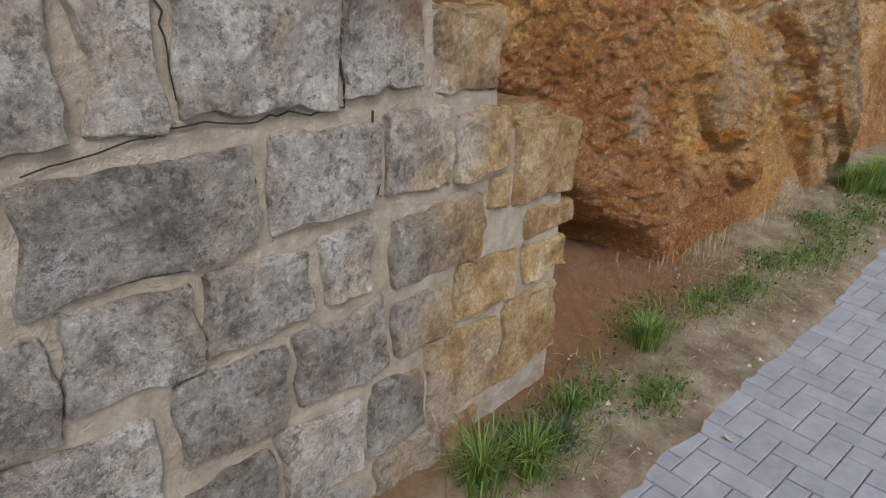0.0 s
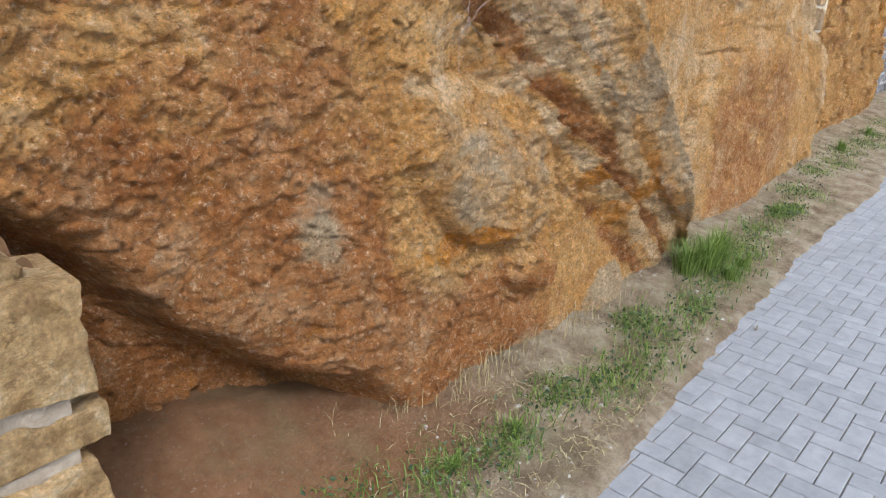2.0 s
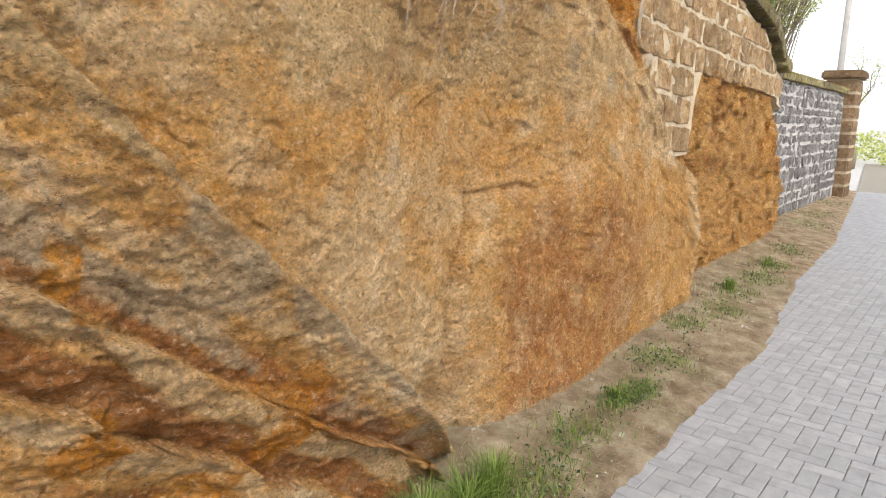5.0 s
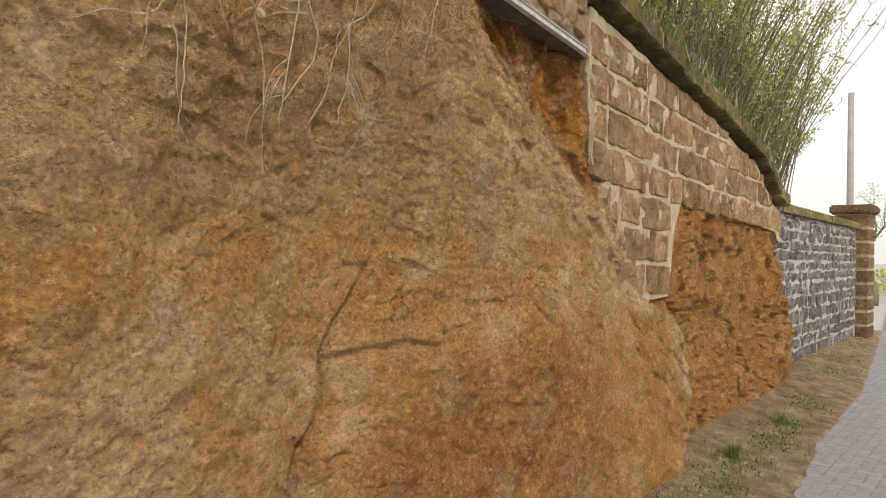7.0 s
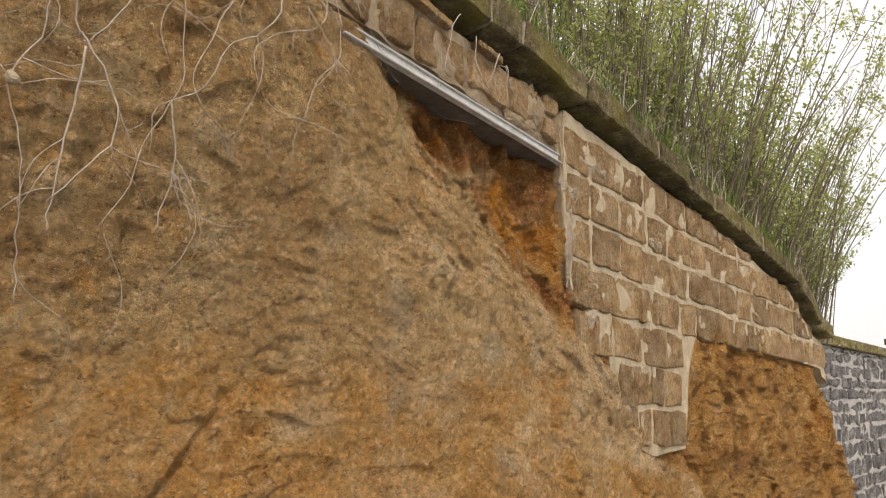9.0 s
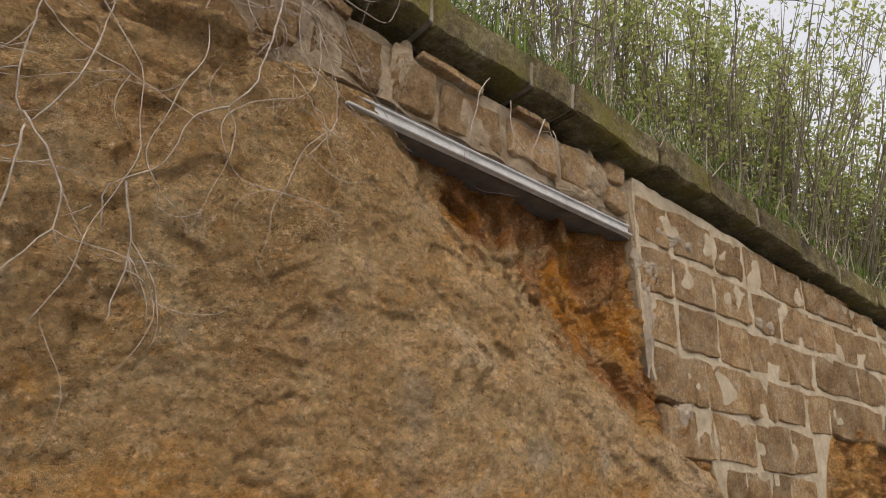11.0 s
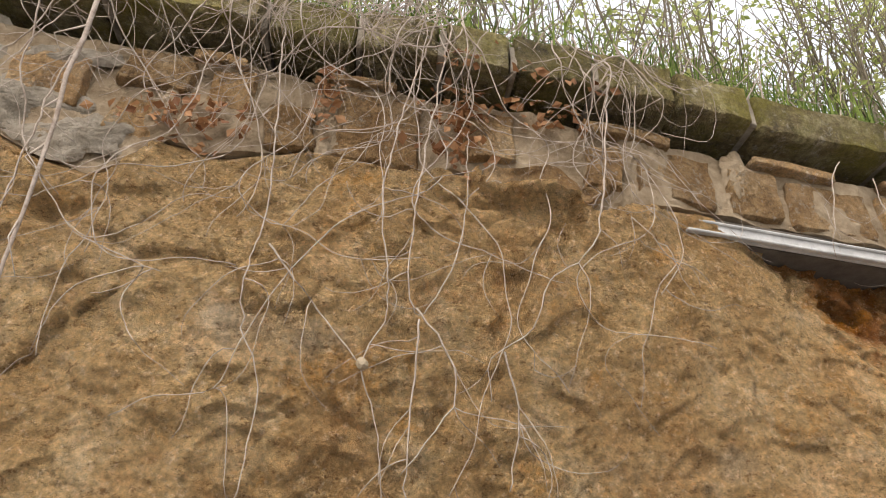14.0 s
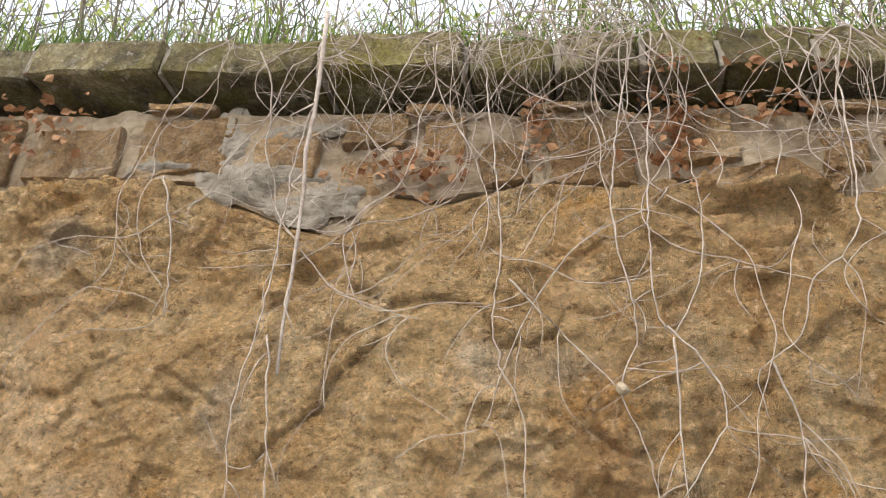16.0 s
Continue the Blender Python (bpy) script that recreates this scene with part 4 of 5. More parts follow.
def build_near_wall():
    w = tagged(empty("wall_near", (0, 1.3, 0)), "broken end of a grey sandstone retaining wall with wide mortar joints", "stone wall", kind="structure")
    w.location = (0, 0, 0)
    step_top = lambda x: np.interp(x, [-6, 0.86, 0.9, 1.12, 1.16, 1.4, 1.46, 1.84], [2.3, 2.3, 1.95, 1.9, 1.45, 1.42, 1.1, 1.06])
    core("mortar", -6, 1.83, lambda x: 0 * x - 0.05, step_top, lambda x: wall_y(x) + 0.009, 0.55, MORTAR, w, 0.015, 0.009)
    rows = [(1.0, 1.22, [(0.17, 0.62), (0.67, 0.96), (1.02, 1.25)]), (0.77, 0.96, [(0.21, 0.46), (0.49, 0.75), (0.8, 0.95)]),
            (0.51, 0.72, [(0.4, 0.66), (0.7, 1.0)]), (1.28, 1.6, [(-0.05, 0.28), (0.32, 0.46), (0.49, 0.86), (0.88, 1.13)]), (1.64, 1.95, [(0.05, 0.4), (0.44, 0.84)]), (1.98, 2.28, [(-0.1, 0.3), (0.34, 0.8)]),
            (0.22, 0.45, [(0.63, 0.9), (0.94, 1.15)]), (0.22, 0.43, [(0.02, 0.36), (0.4, 0.6)]), (0.49, 0.7, [(0.02, 0.34)]), (0.0, 0.18, [(0.0, 0.4), (0.45, 0.9), (0.95, 1.4)])]
    quads = [rect(a, b, z0, z1, -0.05) for z0, z1, r in rows for a, b in r]
    quads += [rect(1.18, 1.42, 1.24, 1.44), rect(1.28, 1.51, 1.0, 1.17), rect(1.54, 1.88, 0.84, 1.1, -0.06), rect(1.42, 1.52, 0.86, 0.95), rect(1.02, 1.38, 0.73, 0.92),
              rect(1.64, 1.89, 0.7, 0.79), rect(1.62, 1.87, 0.54, 0.67), rect(1.28, 1.58, 0.53, 0.7), rect(1.03, 1.25, 0.52, 0.68), rect(1.18, 1.5, 0.2, 0.48), rect(1.53, 1.82, 0.2, 0.48), rect(-0.1, 0.17, 0.73, 0.93)]
    for k in range(7):
        z0 = 0.02 + 0.3 * k
        x = -0.12 - R.uniform(0, 0.2)
        while x > -5.5:
            l = R.uniform(0.3, 0.55)
            quads.append(rect(x - l + 0.03, x, z0, z0 + 0.27))
            x -= l
    for k, q in enumerate(quads):
        mx, mz = sum(p[0] for p in q) / 4, sum(p[1] for p in q) / 4
        q = [(p[0] + math.copysign(0.006, p[0] - mx), p[1] + math.copysign(0.005, p[1] - mz)) for p in q]
        stone("stone", q, lambda x: wall_y(x) - 0.006, 0.2, ASHLAR, w, 0.015, 0.02, (20, 14) if mx > -0.2 else (8, 6), k * 3.7, 0.007, 0.012)
    crack_line([(0.86, 1.62), (0.87, 1.4), (0.88, 1.25), (0.6, 1.26), (0.48, 1.27), (0.3, 1.24), (0.18, 1.23)], w)
    crack_line([(0.96, 1.23), (0.98, 1.1), (0.99, 0.97)], w, 0.003)
    crack_line([(0.46, 1.6), (0.48, 1.4), (0.49, 1.28)], w, 0.003)
    crack_line([(0.62, 1.2), (0.63, 1.1), (0.64, 1.0)], w, 0.0025)
    crack_line([(0.48, 0.34), (0.5, 0.3), (0.49, 0.27)], w, 0.008)
    for k, (a, b, z0, z1) in enumerate([(1.45, 1.8, 1.1, 1.14), (1.16, 1.42, 1.44, 1.47)]):
        stone("stone", rect(a, b, z0 - 0.06, z1, -0.05), lambda x: wall_y(x) + 0.06, 0.3, ASHLAR, w, 0.02, 0.02, (6, 3), 40 + k)


def crack_line(way, parent, radius=0.0035):
    soup = Soup()
    pts = []
    for (ax, az), (bx, bz) in zip(way, way[1:]):
        n = max(3, int(math.hypot(bx - ax, bz - az) / 0.025))
        for i in range(n):
            x, z = ax + (bx - ax) * i / n + R.gauss(0, 0.005), az + (bz - az) * i / n + R.gauss(0, 0.005)
            pts.append((x, float(wall_y(x)) + 0.001, z))
    soup.tube(pts, radius, radius * 0.5, 4)
    soup.make("crack", CRACKDARK, parent)


def patch(name, x, z, rx, rz, material, parent, thick=0.02, seed=0.0):
    """A ragged skin of mortar smeared over the stones."""
    n, m = 16, 60
    rr, aa = np.meshgrid(np.linspace(0, 1, n), np.linspace(0, 2 * math.pi, m))
    edge = 1 + 0.5 * fbm(np.cos(aa) * 1.6 + seed, np.sin(aa) * 1.6, 4.0, 4)
    gx, gz = x + rr * edge * rx * np.cos(aa), z + rr * edge * rz * np.sin(aa)
    gy = wall_y(gx) - thick * (1 - rr ** 2) + 0.012 * rr ** 2 - 0.03 * fbm(gx * 12, gz * 12, seed, 5, 0.7)
    return grid(name, gx, gy, gz, material, parent)


def build_wall_rubble():
    gx, v = np.meshgrid(np.linspace(0.86, 1.84, 80), np.linspace(0, 1, 40))
    top = np.interp(gx, [0.86, 0.9, 1.12, 1.17, 1.4, 1.47, 1.84], [1.95, 1.95, 1.9, 1.47, 1.44, 1.11, 1.07])
    gy = wall_y(gx) + 0.05 + 0.55 * v
    gz = top + 0.02 + 0.05 * fbm(gx * 6, gy * 6, 2.0, 4) + 0.02 * fbm(gx * 25, gy * 25, 2.0, 3) + 0.12 * v ** 2 - 0.05 * step(0.12, 0.0, v)
    tagged(grid("wall_rubble_soil", gx, gy, gz, SOIL, attrs={"red": 0.9 + 0 * gx}), "reddish rubble and soil lying on the broken wall", "rubble", kind="stuff")
    soup = Soup()
    for _ in range(26):
        x = R.uniform(0.9, 1.35)
        z = 1.95 if x < 1.14 else 1.48
        p = Vector((x, float(wall_y(x)) + R.uniform(0.05, 0.4), z))
        d = Vector((R.uniform(-0.25, 0.25), R.uniform(-0.12, 0.05), R.uniform(-0.02, 0.12)))
        soup.tube([p, p + d * 0.5 + Vector((0, 0, R.uniform(0.02, 0.06))), p + d], 0.003, 0.001, 4)
    tagged(soup.make("fallen_twigs", DARKTWIG), "fallen dead twigs on the broken wall", "twigs", kind="stuff")


def build_upper_wall():
    w = tagged(empty("wall_upper"), "course of weathered sandstone blocks above the cliff", "stone wall", kind="structure")
    core("mortar", 2.5, 8.35, lambda x: masonry_low(x) + 0.03, lambda x: coping_z(x) - 0.07 + 0.03 * fbm(x * 5, 1, 1, 2), lambda x: wall_y(x) + 0.012, 0.5, WALLBED, w, 0.015, 0.03)
    blocks = [(2.6, 2.95, 3.14, 3.42), (3.0, 3.3, 3.12, 3.4), (3.34, 3.56, 3.24, 3.4), (3.34, 3.6, 3.1, 3.21), (3.62, 3.86, 3.1, 3.36), (3.92, 4.25, 3.08, 3.31), (4.3, 4.64, 3.09, 3.33), (4.7, 4.93, 3.06, 3.26), (4.99, 5.22, 3.16, 3.31), (5.0, 5.15, 2.99, 3.12),
              (5.25, 5.4, 3.12, 3.27), (5.43, 5.58, 3.0, 3.17), (5.63, 5.89, 2.99, 3.25)]
    blocks += [(6.0, 6.18, 3.06, 3.24), (6.4, 6.53, 2.98, 3.17), (6.56, 6.85, 3.0, 3.19), (6.88, 7.09, 2.99, 3.17), (7.12, 7.43, 2.98, 3.16), (7.47, 7.77, 3.0, 3.17), (7.81, 8.07, 3.0, 3.19), (8.11, 8.28, 3.12, 3.22), (8.12, 8.27, 2.99, 3.09)]
    for k, (x0, x1, z0, z1) in enumerate(blocks):
        stone("stone", rect(x0 + 0.006, x1 - 0.006, z0, z1, -0.03), wall_y, 0.2, BROWNSTONE, w, 0.015, 0.014, (14, 10), k * 2.7, 0.008, 0.012)
    stone("stone", [(6.08, 2.9), (6.4, 2.89), (6.46, 3.0), (6.1, 3.05)], lambda x: wall_y(x) - 0.03, 0.2, BROWNSTONE, w, 0.04, 0.03, (12, 9), 77.0, 0.012, 0.03)
    # broken flat pieces wedged under the coping
    for k, (x0, x1, z0, z1) in enumerate([(4.32, 4.56, 3.345, 3.37), (5.2, 5.36, 3.28, 3.31), (5.6, 5.8, 3.26, 3.285), (6.4, 6.7, 3.2, 3.24), (7.0, 7.3, 3.19, 3.22), (7.5, 7.7, 3.19, 3.215)]):
        stone("stone", rect(x0, x1, z0, z1, -0.03, 0.006), lambda x: wall_y(x) - 0.03, 0.2, BROWNSTONE, w, 0.004, 0.008, (9, 3), 60 + k * 3.1, 0.004, 0.004)


def build_patches():
    w = bpy.data.objects["wall_upper"]
    for k, (x, z, rx, rz) in enumerate([(4.72, 3.05, 0.22, 0.1), (4.95, 2.97, 0.16, 0.08), (4.62, 3.2, 0.08, 0.16), (4.42, 3.12, 0.16, 0.03), (4.85, 3.24, 0.14, 0.04), (5.15, 3.08, 0.05, 0.1), (5.25, 3.28, 0.16, 0.03), (5.68, 3.27, 0.13, 0.03), (5.62, 3.12, 0.04, 0.14), (6.62, 3.12, 0.1, 0.14), (6.95, 3.12, 0.07, 0.12), (8.02, 3.05, 0.08, 0.14), (7.95, 2.98, 0.2, 0.04)]):
        patch("mortar_patch", x, z, rx, rz, RENDER if k < 5 else WALLBED, w, 0.012, k * 5.3)
    w = bpy.data.objects["wall_far"]
    for k, (x, z, rx, rz) in enumerate([(8.4, 2.5, 0.05, 0.25), (8.42, 2.76, 0.12, 0.08), (8.7, 2.95, 0.2, 0.06), (9.5, 2.66, 0.16, 0.06), (8.62, 2.1, 0.08, 0.14), (8.98, 1.62, 0.06, 0.14)]):
        patch("mortar_patch", x, z, rx, rz, MORTAR, w, 0.012, 70 + k * 5.3)


def build_coping():
    w = tagged(empty("wall_coping"), "row of mossy weathered coping stones on the wall", "coping", kind="structure")
    joints = [-2.0, -1.3, -0.6, 0.1, 0.8, 1.4, 2.0, 2.6, 3.2, 3.86, 4.36, 4.92, 5.39, 5.68, 5.94, 6.17, 6.44, 6.72, 7.0, 7.55, 7.8, 8.14, 8.48, 8.9, 9.4, 9.9, 10.4, 10.9, 11.4, 11.9, 12.3]
    core("bed", -2.0, 13.3, lambda x: coping_z(x) - 0.1, lambda x: coping_z(x) + 0.13, lambda x: wall_y(x) + 0.17, 0.3, CONCRETE, w, 0.1)
    for k, (a, b) in enumerate(zip(joints, joints[1:])):
        za, zb = float(coping_z(a)), float(coping_z(b))
        h = 0.15 + 0.012 * R.random()
        d = 0.01
        q = [(a + d, za + 0.02), (b - d, zb + 0.02), (b - d, zb + 0.02 + h), (a + d, za + 0.02 + h)]
        off = R.uniform(0.07, 0.1)
        up = R.uniform(-0.012, 0.012)
        q = [(p, r + up) for p, r in q]
        stone("coping_stone", q, lambda x: wall_y(x) - off, 0.42, COPING, w, 0.01, 0.012, (18, 8) if 3.5 < a < 9 else (7, 4), 90 + k, 0.009)
        if a > 3 and R.random() < 0.75:
            stone("joint_mortar", [(a - 0.011, za + 0.03), (a + 0.011, za + 0.03), (a + 0.012, za + 0.15), (a - 0.01, za + 0.15)], lambda x: wall_y(x) - off + 0.012, 0.2, RENDER, w, 0.006, 0.008, (3, 6), k, 0.004, 0.004)
    q = [(12.33, 2.75), (12.95, 2.4), (12.98, 2.54), (12.4, 2.9)]
    stone("coping_stone", q, lambda x: wall_y(x) - 0.09, 0.42, COPING, w, 0.02, 0.01, (6, 4), 190)
    q = [(12.97, 2.38), (13.3, 2.3), (13.35, 2.44), (13.0, 2.52)]
    stone("coping_stone", q, lambda x: wall_y(x) - 0.09, 0.42, COPING, w, 0.02, 0.01, (6, 4), 191)


def build_right_wall():
    w = tagged(empty("wall_far"), "brown sandstone block wall with pale mortar, hanging over an undercut", "stone wall", kind="structure")
    core("mortar", 8.335, 13.28, lambda x: masonry_low(x) + 0.035, lambda x: coping_z(x) - 0.06, lambda x: wall_y(x) + 0.004, 0.2, PALEMORTAR, w, 0.02, 0.016)
    k = 0
    for c in range(9):
        x = (8.33, 8.33, 8.34, 8.4, 8.44, 8.62, 8.83, 8.97, 8.97)[c] + R.uniform(0, 0.02)
        while x < 13.2:
            l = R.uniform(0.26, 0.42) if c < 5 else R.uniform(0.17, 0.32)
            top = float(coping_z(x + l / 2)) - 0.03
            slope = -0.035
            z1 = 3.12 - 0.242 * c + slope * (x - 8.4)
            z0 = z1 - 0.232
            z1 = min(z1, top)
            xe = min(x + l, 13.28)
            if z1 - z0 > 0.07 and z0 > float(masonry_low(x + l / 2)) - 0.1 and xe - x > 0.1:
                stone("stone", rect(x + 0.008, xe - 0.008, z0 + 0.004, z1 - 0.004, slope, 0.012), wall_y, 0.2, BROWNSTONE, w, 0.015, 0.013, (7, 6) if x < 11 else (5, 4), k * 1.3, 0.01, 0.012)
            x += l
            k += 1


def build_far_walls():
    w = tagged(empty("wall_rubble"), "grey rubble stone garden wall with white mortar joints", "stone wall", kind="structure")
    fy = lambda x: np.interp(x, [13.6, 18, 22.2], [2.75, 2.8, 2.86])
    core("mortar", 13.6, 21.6, lambda x: 0 * x - 0.05, lambda x: 2.36 + 0 * x, lambda x: fy(x) + 0.006, 0.4, WHITEMORTAR, w, 0.1, 0.02)
    k = 0
    z = 0.06
    while z < 2.3:
        h = R.uniform(0.1, 0.24)
        x = 13.62 + R.uniform(0, 0.2)
        while x < 21.4:
            l = R.uniform(0.16, 0.42)
            stone("stone", rect(x + 0.02, x + l - 0.02, z + 0.015, min(z + h - 0.015, 2.34), 0, 0.025), fy, 0.15, GREYSTONE, w, 0.02, 0.035, (3, 3), k * 2.1)
            x += l
            k += 1
        z += h
    for i in range(8):
        stone("coping_stone", rect(13.6 + i, 14.59 + i, 2.36, 2.5, 0, 0.005), lambda x: fy(x) - 0.07, 0.55, COPING, w, 0.01, 0.006, (5, 3), i)
    p = tagged(empty("gate_pillar", (22.0, 2.95, 0)), "orange-brown sandstone block gate pillar with a flat cap", "pillar")
    for i in range(9):
        z = i * 0.3
        bm = bmesh.new()
        bmesh.ops.create_cube(bm, size=1, matrix=Matrix.Translation((0, 0, z + 0.15)) @ Matrix.Diagonal((0.72, 0.66, 0.275, 1)))
        bmesh.ops.bevel(bm, geom=bm.edges[:], offset=0.02, segments=2, affect="EDGES")
        part("stone", bm, PILLARSTONE, p)
    bm = bmesh.new()
    bmesh.ops.create_cube(bm, size=1, matrix=Matrix.Translation((0, 0, 1.35)) @ Matrix.Diagonal((0.69, 0.63, 2.7, 1)))
    part("mortar", bm, PALEMORTAR, p)
    bm = bmesh.new()
    bmesh.ops.create_cube(bm, size=1, matrix=Matrix.Translation((0, 0, 2.8)) @ Matrix.Diagonal((0.9, 0.84, 0.2, 1)))
    bmesh.ops.bevel(bm, geom=bm.edges[:], offset=0.04, segments=2, affect="EDGES")
    part("cap", bm, PILLARSTONE, p)


def build_beam():
    b = tagged(empty("steel_beam", (0, 0, 0)), "galvanised steel channel beam carrying the stones over a hollow", "beam")
    x0, x1 = 6.7, 8.26
    ya, yb = float(wall_y(x0)) - 0.0, float(wall_y(x1)) + 0.0
    za, zb = 2.875, 2.865
    d = Vector((x1 - x0, yb - ya, zb - za))
    u = d.normalized()
    out = Vector((u.y, -u.x, 0)).normalized()
    up = out.cross(u) * -1
    up = up if up.z > 0 else -up

    def bar(name, o0, o1, h0, h1, mat_):
        bm = bmesh.new()
        vs = [bm.verts.new(Vector((x0, ya, za)) + d * s + out * o + up * h) for s in (0, 1) for o, h in ((o0, h0), (o1, h0), (o1, h1), (o0, h1))]
        for f in ((0, 1, 2, 3), (7, 6, 5, 4), (0, 4, 5, 1), (1, 5, 6, 2), (2, 6, 7, 3), (3, 7, 4, 0)):
            bm.faces.new([vs[i] for i in f])
        bmesh.ops.recalc_face_normals(bm, faces=bm.faces[:])
        bmesh.ops.bevel(bm, geom=bm.edges[:], offset=0.003, segments=1, affect="EDGES")
        part(name, bm, mat_, b)
    bar("web", 0.0, 0.012, 0.0, 0.055, STEEL)
    bar("flange", 0.012, 0.034, 0.0, 0.01, STEEL)
    bar("flange", 0.012, 0.022, 0.046, 0.055, STEEL)
    s = tagged(empty("lintel_slab"), "dark stained concrete slab behind the steel beam", "slab")
    bm = bmesh.new()
    vs = [bm.verts.new(Vector((x0 - 0.05, ya, za)) + d * (0 if k == 0 else 1.06) + out * o + up * h) for k in (0, 1) for o, h in ((-0.01, 0.01), (-0.3, 0.01), (-0.3, 0.09), (-0.01, 0.09))]
    for f in ((0, 1, 2, 3), (7, 6, 5, 4), (0, 4, 5, 1), (1, 5, 6, 2), (2, 6, 7, 3), (3, 7, 4, 0)):
        bm.faces.new([vs[i] for i in f])
    bmesh.ops.recalc_face_normals(bm, faces=bm.faces[:])
    part("slab", bm, CONCRETE, s)


# ---- plants ----
def build_shrub(x, y, z, height, spread, stems, leaves, lean=-0.3):
    s = tagged(empty("shrub", (x, y, z)), "tall thicket shrub of thin stems with young yellow-green leaves", "shrub", "shrubs on the bank")
    wood, green = Soup(), Soup()
    for i in range(stems):
        a = R.uniform(0, 2 * math.pi)
        r = abs(R.gauss(0, 0.45)) * spread
        base = Vector((0.35 * r * math.cos(a) + R.uniform(-0.3, 0.3), 0.25 * r * math.sin(a) + R.uniform(-0.15, 0.15), -0.1))
        h = height * R.uniform(0.55, 1.0)
        tip = base + Vector((r * math.cos(a), r * math.sin(a) * 0.7 + lean * h * R.uniform(-0.1, 0.5), h))
        pts = [base.lerp(tip, t) + Vector((R.uniform(-1, 1), R.uniform(-1, 1), 0)) * 0.05 * t + Vector((0, 0, 0.1 * math.sin(t * math.pi))) for t in (0, 0.2, 0.4, 0.6, 0.8, 1)]
        wood.tube(pts, R.uniform(0.006, 0.013), 0.002, 4)
        for _ in range(6):
            t = R.uniform(0.25, 0.97)
            p = base.lerp(tip, t)
            q = p + Vector((R.uniform(-0.3, 0.3), R.uniform(-0.3, 0.3), R.uniform(0.1, 0.45)))
            wood.tube([p, p.lerp(q, 0.5) + Vector((R.uniform(-0.03, 0.03), 0, 0)), q], 0.004, 0.0015, 3)
            for _ in range(leaves):
                w = p.lerp(q, R.uniform(0.2, 1.05)) + Vector((R.uniform(-1, 1), R.uniform(-1, 1), R.uniform(-1, 1))) * 0.04
                green.leaf(w, (R.uniform(-1, 1), R.uniform(-1, 1), R.uniform(-0.2, 1)), R.uniform(0.026, 0.052), 0.55)
    wood.make("branchwork", DARKTWIG, s)
    green.make("foliage", YOUNGLEAF, s)


def build_tuft(x, y, size, blades, material=None, name="grass_tuft", label="tuft of green grass on the sandy verge", droop=0.6):
    soup = Soup()
    zb = float(verge_z(np.array(x), np.array(y)))
    for _ in range(blades):
        a, r = R.uniform(0, 2 * math.pi), abs(R.gauss(0, 0.4)) * size
        h = R.uniform(0.5, 1.1) * size * 0.9
        px, py = r * math.cos(a) * 0.6, r * math.sin(a) * 0.5
        soup.blade((px, py, float(verge_z(np.array(x + px), np.array(y + py))) - zb - 0.01), (droop * h * math.cos(a) * R.uniform(0.2, 1.2), droop * h * math.sin(a) * R.uniform(0.2, 1.2)), h, R.uniform(0.003, 0.006))
    ob = soup.make(name, material or GRASS)
    ob.location = (x, y, zb)
    tagged(ob, label, "grass", "grass tufts on the verge")
    return ob


def surface_y(x, z):
    if z > float(coping_z(x)) - 0.02:
        return float(wall_y(x)) - 0.1
    if z > float(coping_z(x)) - 0.36:
        return float(wall_y(x)) - 0.01
    return cliff_at(x, z)


def wander(x, z, heading, length, curl, pull, out=0.03):
    """A stem that strays over the face: heading in radians, down is -pi/2."""
    pts, off, turn = [], surface_y(x, z) - out, 0.0
    for _ in range(max(4, int(length / 0.025))):
        pts.append(Vector((x, off, z)))
        turn = turn * 0.8 + R.gauss(0, curl)
        down = math.atan2(math.sin(-math.pi / 2 - heading), math.cos(-math.pi / 2 - heading))
        heading += turn + pull * down
        x += 0.025 * math.cos(heading)
        z += 0.025 * math.sin(heading)
        off += (surface_y(x, z) - out - off) * 0.2 + R.gauss(0, 0.003)
    return pts, heading


